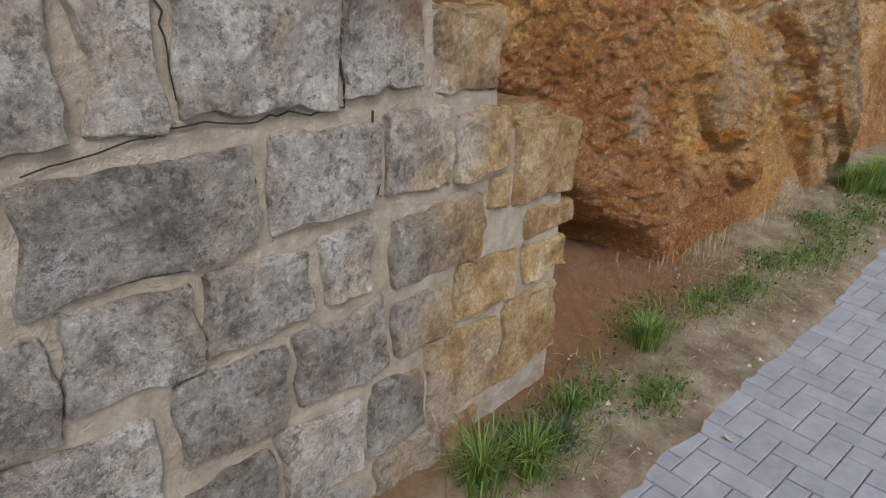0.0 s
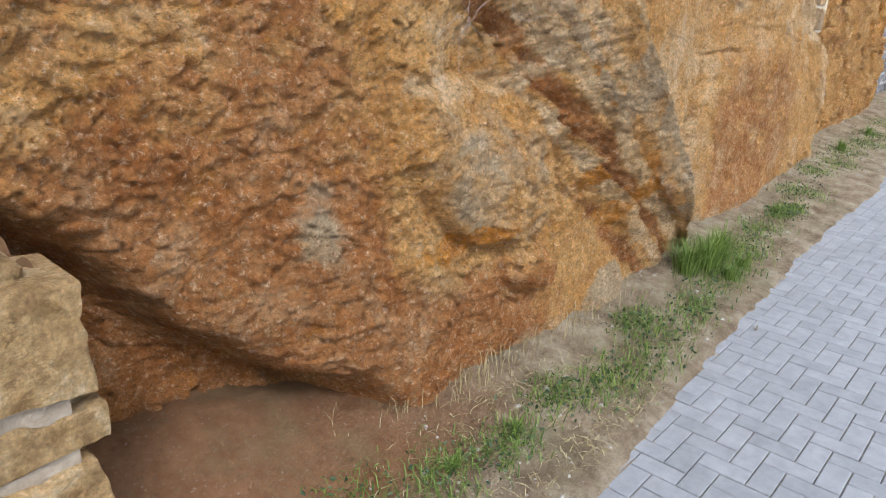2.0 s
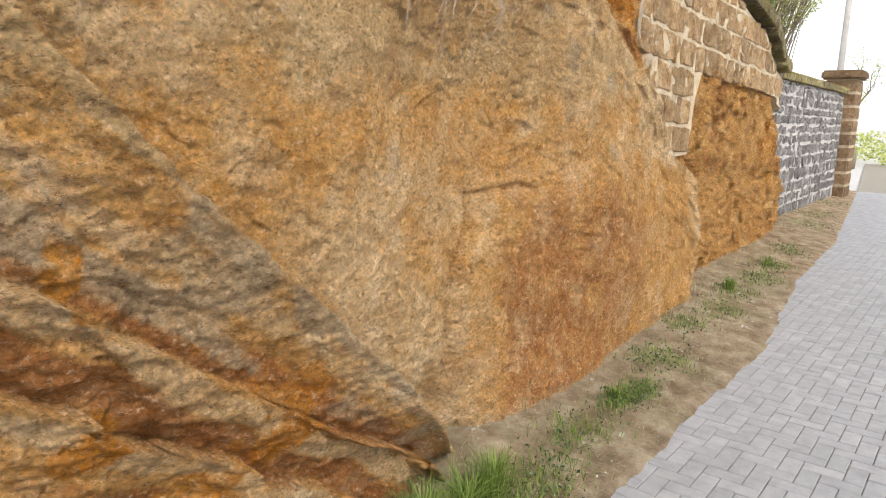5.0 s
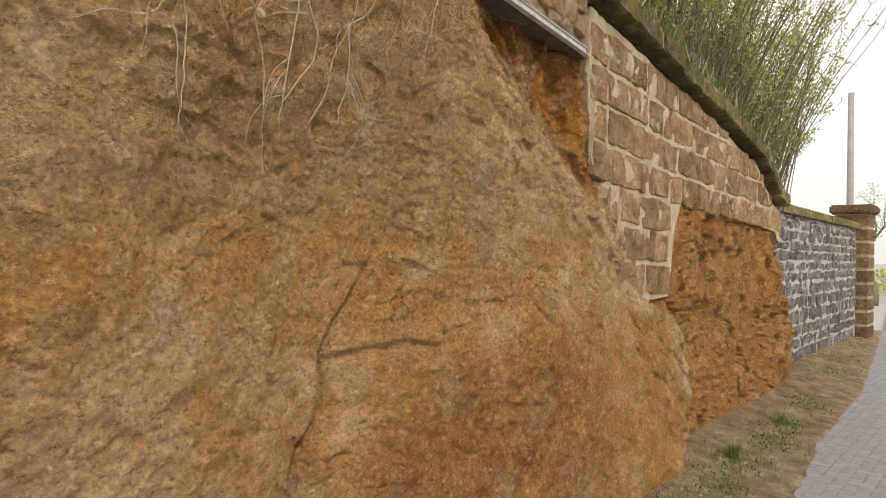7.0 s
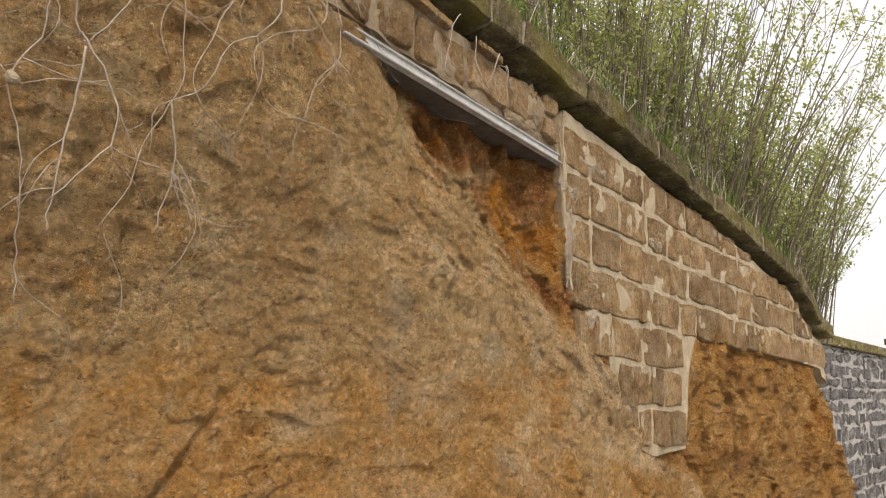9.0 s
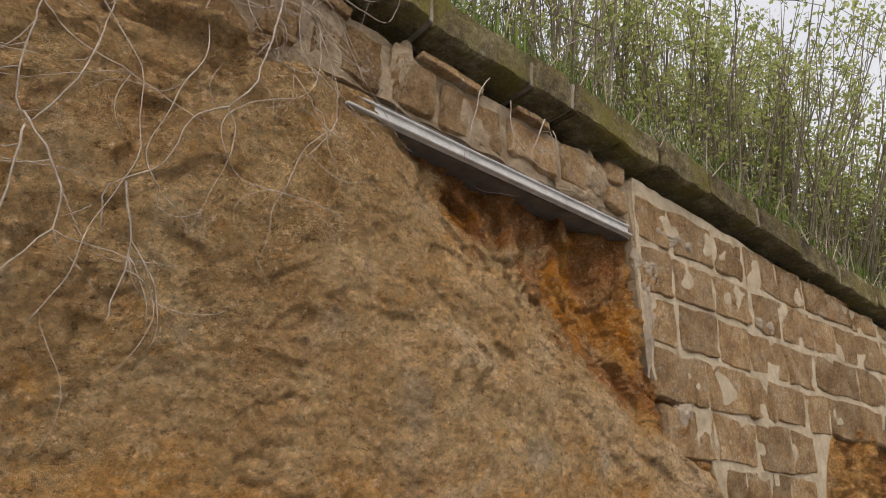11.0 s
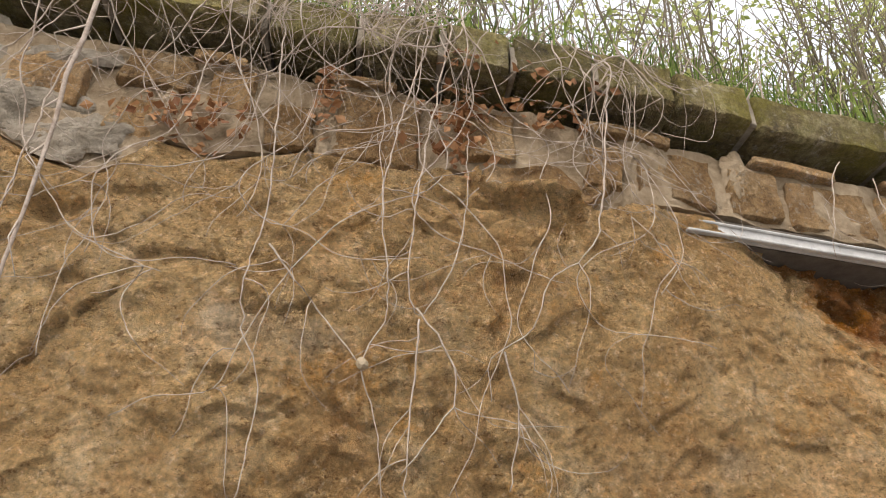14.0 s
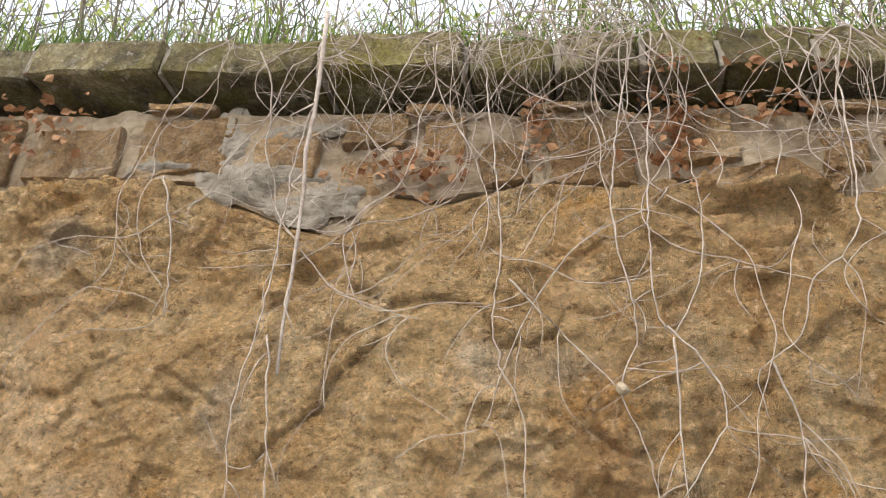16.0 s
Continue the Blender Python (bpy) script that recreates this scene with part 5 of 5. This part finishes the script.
def build_creeper(x, z, label, strands, fall, spread=0.12, dead=(), knot=None, fine=4, guides=()):
    """Bare hanging stems that fork, curl and end in loose tips."""
    c = tagged(empty("creeper", (0, 0, 0)), label, "creeper", "bare creepers on the wall")
    for i in range(strands):
        soup = Soup()
        sx = x + R.gauss(0, spread)
        pts, hd = wander(sx, z + R.uniform(-0.05, 0.12), -math.pi / 2 + R.gauss(0, 0.7), fall * R.uniform(0.35, 1.0), 0.1, 0.11, R.uniform(0.02, 0.09))
        r = R.uniform(0.0014, 0.0032)
        soup.tube(pts, r, 0.0011, 5)
        for _ in range(R.randint(2, fine + 2)):
            p = pts[R.randrange(2, len(pts) - 1)]
            q, _h = wander(p.x, p.z, -math.pi / 2 + R.choice((-1, 1)) * R.uniform(0.3, 1.5), R.uniform(0.12, 0.5), 0.13, 0.03, R.uniform(0.02, 0.07))
            q[0] = p
            soup.tube(q, r * 0.55, 0.0007, 4)
        soup.make("stem", TWIG, c, True)
    for way in guides:
        soup = Soup()
        raw = [Vector((gx, surface_y(gx, gz) - R.uniform(0.03, 0.06), gz)) for gx, gz in way]
        pts = []
        for k in range(len(raw) - 1):
            p0, p1, p2, p3 = raw[max(k - 1, 0)], raw[k], raw[k + 1], raw[min(k + 2, len(raw) - 1)]
            m = max(4, int((p2 - p1).length / 0.03))
            for i in range(m):
                u = i / m
                pts.append(0.5 * (2 * p1 + (p2 - p0) * u + (2 * p0 - 5 * p1 + 4 * p2 - p3) * u * u + (3 * p1 - p0 - 3 * p2 + p3) * u ** 3) + Vector((R.gauss(0, 0.003), R.gauss(0, 0.003), 0)))
        soup.tube(pts + [raw[-1]], 0.003, 0.0013, 6)
        for _ in range(4):
            p = pts[R.randrange(2, len(pts) - 1)]
            q, _h = wander(p.x, p.z, -math.pi / 2 + R.choice((-1, 1)) * R.uniform(0.3, 1.5), R.uniform(0.1, 0.4), 0.13, 0.04, 0.04)
            q[0] = p
            soup.tube(q, 0.0016, 0.0006, 4)
        soup.make("stem", TWIG, c, True)
    for dx, dz, n, wide, tall in dead:
        soup = Soup()
        for _ in range(int(n * 2.4)):
            lx, lz = x + dx + R.gauss(0, wide), z + dz + R.gauss(0, tall)
            soup.leaf((lx, surface_y(lx, lz) - R.uniform(0.0, 0.04), lz), (R.uniform(-1, 1), R.uniform(-0.6, 0.1), R.uniform(-1, 0.4)), R.uniform(0.02, 0.045), 0.75)
        soup.make("dead_foliage", DEADLEAF, c)
    if knot:
        bm = bmesh.new()
        bmesh.ops.create_icosphere(bm, subdivisions=2, radius=0.016)
        for v in bm.verts:
            v.co *= 1 + 0.35 * noise.noise(v.co * 60)
        bmesh.ops.translate(bm, verts=bm.verts, vec=(knot[0], surface_y(*knot) - 0.05, knot[1]))
        part("knot", bm, PALEMORTAR, c, "pale woody knot")


def build_stick(a, b, radius, label):
    soup = Soup()
    a, b = Vector(a), Vector(b)
    soup.tube([a.lerp(b, k / 9) + Vector((R.uniform(-1, 1), R.uniform(-1, 1), 0)) * 0.006 for k in range(10)], radius, radius * 0.55, 6)
    for k in (0.3, 0.5, 0.62, 0.8):
        p = a.lerp(b, k)
        soup.tube([p, p + Vector((R.uniform(-0.08, 0.08), -0.02, -0.06)), p + Vector((R.uniform(-0.14, 0.14), -0.02, -0.16))], radius * 0.4, 0.001, 4)
    tagged(soup.make("dead_stick", TWIG, None, True), label, "stick")


def build_bank_grass():
    soup = Soup()
    for _ in range(9000):
        x = R.uniform(2.5, 12.4)
        y = float(wall_y(x)) + abs(R.gauss(0, 0.2)) - 0.06
        a = R.uniform(0, 6.28)
        h = R.uniform(0.08, 0.3)
        soup.blade((x, y, float(coping_z(x)) + 0.13), (0.5 * h * math.cos(a), 0.5 * h * math.sin(a)), h, R.uniform(0.004, 0.008))
    tagged(soup.make("bank_grass", GRASS), "strip of fresh grass above the coping", "grass", kind="stuff")
    soup = Soup()
    for _ in range(900):
        x = R.uniform(2.5, 12.4)
        y = float(wall_y(x)) + R.uniform(-0.1, 0.3)
        p = Vector((x, y, float(coping_z(x)) + 0.14))
        d = Vector((R.uniform(-0.3, 0.3), R.uniform(-0.1, 0.1), R.uniform(0.0, 0.3)))
        soup.tube([p, p + d * 0.5 + Vector((0, 0, 0.05)), p + d], 0.003, 0.001, 3)
    tagged(soup.make("bank_twigs", TWIG), "tangle of fine dead twigs above the coping", "twigs", kind="stuff")


def build_verge_cover():
    grass, straw, weed, stones = Soup(), Soup(), Soup(), Soup()
    patches = ((1.5, 1.15, 0.25), (1.9, 1.2, 0.2), (2.1, 1.05, 0.12), (2.9, 1.3, 0.18), (3.2, 1.25, 0.15), (3.6, 1.3, 0.16), (3.9, 1.2, 0.22), (4.2, 1.2, 0.25), (4.6, 1.25, 0.28), (4.5, 1.42, 0.15),
               (5.0, 1.28, 0.2), (5.45, 1.35, 0.25), (5.8, 1.4, 0.3), (6.1, 1.4, 0.25), (7.2, 1.52, 0.18), (7.4, 1.48, 0.15), (10.3, 1.8, 0.35), (11.2, 1.76, 0.3), (12.0, 1.85, 0.3), (6.6, 1.5, 0.25), (8.0, 1.6, 0.3), (8.9, 1.75, 0.25), (9.6, 1.7, 0.3), (2.5, 1.4, 0.2), (13.2, 1.95, 0.4), (15.9, 2.2, 0.6), (17.5, 2.4, 0.6), (20, 2.6, 0.6))
    spot = lambda: (lambda p: (R.gauss(p[0], p[2] * 0.62), R.gauss(p[1], p[2] * 0.36)))(R.choice(patches))
    ground_z = lambda x, y: float(verge_z(np.array(x), np.array(y)))
    for _ in range(7000):
        x, y = spot()
        if y < kerb_y(x) + 0.03:
            continue
        a, h = R.uniform(0, 6.28), R.uniform(0.025, 0.085)
        grass.blade((x, y, ground_z(x, y) - 0.005), (0.9 * h * math.cos(a), 0.9 * h * math.sin(a)), h, R.uniform(0.003, 0.006))
    for _ in range(3000):
        x, y = spot()
        if y < kerb_y(x) + 0.03:
            continue
        weed.leaf((x, y, ground_z(x, y) + R.uniform(0, 0.03)), (R.uniform(-1, 1), R.uniform(-1, 1), R.uniform(0, 0.9)), R.uniform(0.012, 0.03), 0.6)
    for _ in range(3200):
        x = R.uniform(1.3, 13) if R.random() < 0.75 else R.gauss(3.6, 0.4)
        u = R.random()
        y = float(kerb_y(x)) + 0.05 + u * (float(foot_y(x)) - float(kerb_y(x)) - 0.05)
        a = R.uniform(0, 6.28)
        if u > 0.8 and R.random() < 0.7:
            h = R.uniform(0.05, 0.16)
            straw.blade((x, y, ground_z(x, y) - 0.005), (0.4 * h * math.cos(a), 0.4 * h * math.sin(a)), h, 0.003)
        else:
            h = R.uniform(0.02, 0.09)
            straw.blade((x, y, ground_z(x, y) + 0.002), (h * math.cos(a), h * math.sin(a)), 0.012, 0.0035)
    for _ in range(1500):
        x = R.uniform(1.3, 12)
        y = float(kerb_y(x)) + 0.02 + R.random() ** 1.3 * (float(foot_y(x)) - float(kerb_y(x)))
        r = R.uniform(0.003, 0.009) if R.random() < 0.95 else R.uniform(0.012, 0.022)
        z = ground_z(x, y)
        v = [Vector((R.uniform(0.7, 1.2) * r * i, R.uniform(0.7, 1.2) * r * j, R.uniform(0.4, 0.8) * r * k)) + Vector((x, y, z)) for i, j, k in ((1, 0, 0), (0, 1, 0), (-1, 0, 0), (0, -1, 0), (0, 0, 1), (0, 0, -1))]
        stones.add(v, [(0, 1, 4), (1, 2, 4), (2, 3, 4), (3, 0, 4), (1, 0, 5), (2, 1, 5), (3, 2, 5), (0, 3, 5)])
    tagged(grass.make("verge_grass", GRASS), "sparse short grass on the sandy verge", "grass", kind="stuff")
    tagged(weed.make("verge_weeds", IVY), "low dark weeds on the sandy verge", "weeds", kind="stuff")
    tagged(straw.make("verge_straw", DRYGRASS), "dry straw and dead grass on the verge", "straw", kind="stuff")
    tagged(stones.make("verge_gravel", PEBBLE), "small pale stones on the verge", "gravel", kind="stuff")


def build_litter():
    for name, x, y, l, w, mat_, lab in (("paper_scrap", 2.11, 0.75, 0.05, 0.03, PEBBLE, "small white paper scrap lying on the paving"), ("dry_leaf", 1.77, 0.9, 0.09, 0.02, DRYGRASS, "pale curled dry leaf at the paving edge"), ("bark_piece", 5.0, 0.95, 0.05, 0.015, DARKTWIG, "small dark twig piece on the paving")):
        bm = bmesh.new()
        n = 6
        rows_ = [[bm.verts.new(((i / n - 0.5) * l, s * w * 0.5 * math.sin(math.pi * (0.12 + 0.76 * i / n)), 0.004 + k * 0.0015 + 0.012 * (i / n - 0.5) ** 2 * 4)) for i in range(n + 1)] for s, k in ((-1, 0), (1, 0), (1, 1), (-1, 1))]
        for a in range(4):
            for i in range(n):
                bm.faces.new((rows_[a][i], rows_[a][i + 1], rows_[(a + 1) % 4][i + 1], rows_[(a + 1) % 4][i]))
        for i in (0, n):
            bm.faces.new([rows_[a][i] for a in range(4)])
        bmesh.ops.recalc_face_normals(bm, faces=bm.faces[:])
        ob = part(name, bm, mat_)
        ob.location, ob.rotation_euler = (x, y, 0.003), (0, 0, R.uniform(0, 3))
        tagged(ob, lab, "litter")


def build_background():
    soup = Soup()
    soup.tube([(0, 0, -0.1), (0, 0, 3), (0.02, 0, 6.5)], 0.11, 0.08, 10)
    p = soup.make("pole", POLE, None, True)
    p.location = (27.0, 3.9, 0)
    tagged(p, "weathered grey utility pole beyond the gate pillar", "pole")
    t = tagged(empty("tree", (36.0, 4.6, -0.05)), "small bare spring tree with a forked trunk", "tree")
    wood, green = Soup(), Soup()

    def limb(p, d, l, r, depth):
        pts = [p]
        for k in range(4):
            d = (d + Vector((R.gauss(0, 0.15), R.gauss(0, 0.15), R.gauss(0.05, 0.1)))).normalized()
            pts.append(pts[-1] + d * l / 4)
        wood.tube(pts, r, r * 0.55, 6 if depth < 2 else 4)
        if depth < 4:
            for _ in range(3):
                limb(pts[R.randint(2, 4)], (d + Vector((R.uniform(-1, 1), R.uniform(-1, 1), R.uniform(-0.3, 0.8))) * 0.8).normalized(), l * 0.7, r * 0.5, depth + 1)
        else:
            for _ in range(7):
                green.leaf(pts[-1] + Vector((R.uniform(-1, 1), R.uniform(-1, 1), R.uniform(-1, 1))) * 0.2, (R.uniform(-1, 1), R.uniform(-1, 1), R.uniform(-1, 1)), 0.09, 0.6)
    limb(Vector((0, 0, 0)), Vector((0.1, -0.15, 1)), 1.9, 0.16, 0)
    wood.make("trunk", DARKTWIG, t, True)
    green.make("crown", YOUNGLEAF, t)
    hedge = Soup()
    for _ in range(9000):
        x, y = R.uniform(38, 46), R.uniform(-14, 14)
        z = R.random() ** 0.7 * (1.1 + 0.5 * math.sin(y * 1.3) + 0.4 * math.sin(y * 3.1))
        hedge.leaf((x, y, z), (R.uniform(-1, 1), R.uniform(-1, 1), R.uniform(-0.3, 1)), R.uniform(0.1, 0.25), 0.6)
    tagged(hedge.make("hedge", YOUNGLEAF), "pale spring hedge across the end of the road", "hedge", kind="stuff")


def build_paving():
    """Herringbone pavers along the street."""
    w = tagged(empty("pavement"), "grey concrete block paving laid in herringbone", "paving", kind="structure")
    L, B, G, H = 0.18, 0.09, 0.0022, 0.06
    gx, gy = np.meshgrid(np.linspace(-6, 40, 200), np.linspace(0, 1, 30))
    yy = -2.25 + (kerb_y(gx) + 2.25) * gy
    tagged(grid("joint_sand", gx, yy, -0.008 + 0 * gx, JOINT, w), "sand joints")

    def block(a, b):
        c = 0.0035
        v = [(G, G, -H), (a - G, G, -H), (a - G, b - G, -H), (G, b - G, -H), (G, G, -c), (a - G, G, -c), (a - G, b - G, -c), (G, b - G, -c),
             (G + c, G + c, 0), (a - G - c, G + c, 0), (a - G - c, b - G - c, 0), (G + c, b - G - c, 0)]
        f = [(0, 1, 5, 4), (1, 2, 6, 5), (2, 3, 7, 6), (3, 0, 4, 7), (4, 5, 9, 8), (5, 6, 10, 9), (6, 7, 11, 10), (7, 4, 8, 11), (8, 9, 10, 11)]
        return v, f
    data = {}
    for key, (a, b) in (("along", (L, B)), ("across", (B, L))):
        me = bpy.data.meshes.new("paver")
        me.from_pydata(*(lambda q: (q[0], [], q[1]))(block(a, b)))
        me.materials.append(PAVER)
        data[key] = me
    rest = Soup()
    count = 0
    for i in range(-66, 268):
        for j in range(-25, 34):
            # unit cell of the herringbone: each row shifts by one width
            for key in ("along", "across"):
                k = (i - j) % 4
                if key == "along" and k == 0:
                    x, y = i * B, j * B
                    a, b = L, B
                elif key == "across" and k == 3:
                    x, y = i * B, j * B
                    a, b = B, L
                else:
                    continue
                if y > float(kerb_y(x)) + 0.07 or y < -2.2 or x > 24:
                    continue
                dz = R.uniform(-0.0015, 0.0015)
                if count < 300 and 2.4 < x < 7.4 and y > 0.1 and y > kerb_y(x) - 0.75:
                    o = new("paver", data[key])
                    o.parent = w
                    o.location = (x, y, dz)
                    count += 1
                else:
                    v, f = block(a, b)
                    rest.add([(p[0] + x, p[1] + y, p[2] + dz) for p in v], f)
    tagged(rest.make("pavers_beyond", PAVERS, w), "grey concrete pavers further along", kind="stuff")


build_ground()
build_cliff()
build_coping()
build_beam()
for sx, sh in ((2.7, 1.6), (3.5, 1.7), (4.3, 1.6), (5.1, 1.5), (5.9, 1.7), (6.7, 1.8), (7.4, 2.0), (8.2, 2.2), (9.1, 2.6), (10.0, 2.8), (10.9, 2.8), (11.8, 2.4), (12.5, 2.3), (13.2, 2.0)):
    build_shrub(sx, float(wall_y(sx)) + R.uniform(0.45, 0.9), float(coping_z(sx)) + 0.12, sh, 0.8, 44, 16 if sx > 8.5 else 5 if sx > 6 else 3)
for sx, sh in ((3.8, 1.6), (5.6, 1.7), (7.8, 2.0), (9.6, 2.2), (11.4, 2.0)):
    build_shrub(sx, float(wall_y(sx)) + 1.9, float(coping_z(sx)) + 0.3, sh, 0.9, 40, 5)
for sx, sh in ((13.9, 2.3), (14.8, 2.4), (15.8, 2.2), (16.9, 1.7)):
    build_shrub(sx, 3.6, 2.4, sh, 1.0, 44, 16)
for sx, sh, sl in ((9.7, 2.4, -0.5), (10.5, 2.7, -0.8), (11.3, 2.9, -1.0), (12.1, 2.8, -1.1), (12.8, 2.7, -1.1), (13.5, 2.6, -0.9), (14.2, 2.4, -0.8)):
    build_shrub(sx, float(wall_y(sx)) + 0.4, float(coping_z(sx)) + 0.12, sh, 1.15, 34, 17, sl)
build_bank_grass()
build_verge_cover()
for tx, ty, ts, tb in ((0.85, 1.12, 0.14, 70), (1.25, 1.16, 0.24, 240), (1.42, 1.1, 0.22, 220), (1.75, 1.2, 0.15, 100), (2.37, 1.27, 0.2, 360), (2.95, 1.3, 0.1, 70), (3.3, 1.28, 0.1, 60), (5.4, 1.52, 0.26, 420), (5.6, 1.46, 0.28, 480), (5.85, 1.5, 0.25, 320), (5.55, 1.3, 0.14, 200), (5.8, 1.32, 0.13, 160), (7.2, 1.56, 0.12, 90), (10.4, 1.86, 0.2, 160), (12.0, 1.9, 0.18, 120)):
    build_tuft(tx, ty, ts, tb)
for tx, ty, ts, tb in ((1.45, 1.18, 0.13, 160), (1.6, 1.12, 0.13, 160), (1.8, 1.22, 0.1, 100)):
    build_tuft(tx, ty, ts, tb, IVY, "weed_clump", "dark leafy weed clump beside the wall end", 1.2)
build_creeper(4.78, 3.5, "bare grey creeper hanging beside a dead stick", 11, 1.3, 0.14, ((-0.9, -0.2, 40, 0.12, 0.08),), None, 4, (((4.9, 3.3), (4.88, 3.04), (4.87, 2.56), (4.84, 2.31), (4.87, 2.0)), ((4.9, 2.5), (4.95, 2.1)), ((4.5, 3.01), (4.56, 2.8), (4.59, 2.57))))
build_creeper(5.4, 3.45, "tangled bare creeper with brown leaves hanging down the cliff", 9, 1.5, 0.1, ((-0.17, -0.4, 45, 0.09, 0.04), (0.2, -0.25, 22, 0.02, 0.07)), None, 4, (((5.45, 3.5), (5.5, 2.8), (5.48, 2.58), (5.49, 2.44), (5.55, 2.25), (5.53, 1.98)), ((5.52, 2.64), (5.66, 2.49), (5.77, 2.36))))
build_creeper(5.55, 3.52, "dense tangle of fine bare creeper stems on the coping", 11, 0.4, 0.12, (), None, 8)
build_creeper(5.95, 3.42, "long bare creeper with a knotted stem", 13, 1.9, 0.08, ((0.05, -0.25, 55, 0.05, 0.09), (0.32, -0.17, 28, 0.08, 0.04)), (5.78, 2.36), 4, (((5.92, 3.5), (5.8, 2.9), (5.83, 2.52), (5.78, 2.36), (5.83, 2.2), (5.87, 1.9)), ((5.96, 3.45), (5.88, 2.72), (5.91, 2.5), (6.01, 2.7), (6.03, 3.1)), ((5.9, 2.52), (5.99, 2.4), (6.0, 2.28), (5.89, 2.12)), ((5.91, 2.48), (5.9, 2.05))))
build_creeper(6.3, 3.4, "thin bare creeper looping over the coping", 8, 0.6, 0.22)
build_creeper(6.5, 3.3, "thin branching creeper beside the beam", 6, 1.1, 0.07, (), None, 4, (((6.45, 3.3), (6.38, 2.76), (6.24, 2.6), (6.2, 2.48), (6.1, 2.4), (6.1, 2.3)), ((6.13, 2.42), (6.17, 2.26), (6.15, 2.1))))
build_creeper(7.4, 3.2, "single thin creeper strands over the beam", 4, 0.5, 0.4, (), None, 1)
build_creeper(3.4, 1.62, "small dry bramble hanging from a crack in the rock", 3, 0.26, 0.05, (), None, 3)
build_stick((4.96, 1.56, 3.58), (4.93, 1.7, 2.4), 0.008, "long straight dead grey stick hanging on the wall")
build_background()
build_litter()
build_near_wall()
build_wall_rubble()
build_upper_wall()
build_right_wall()
build_patches()
build_far_walls()
build_paving()
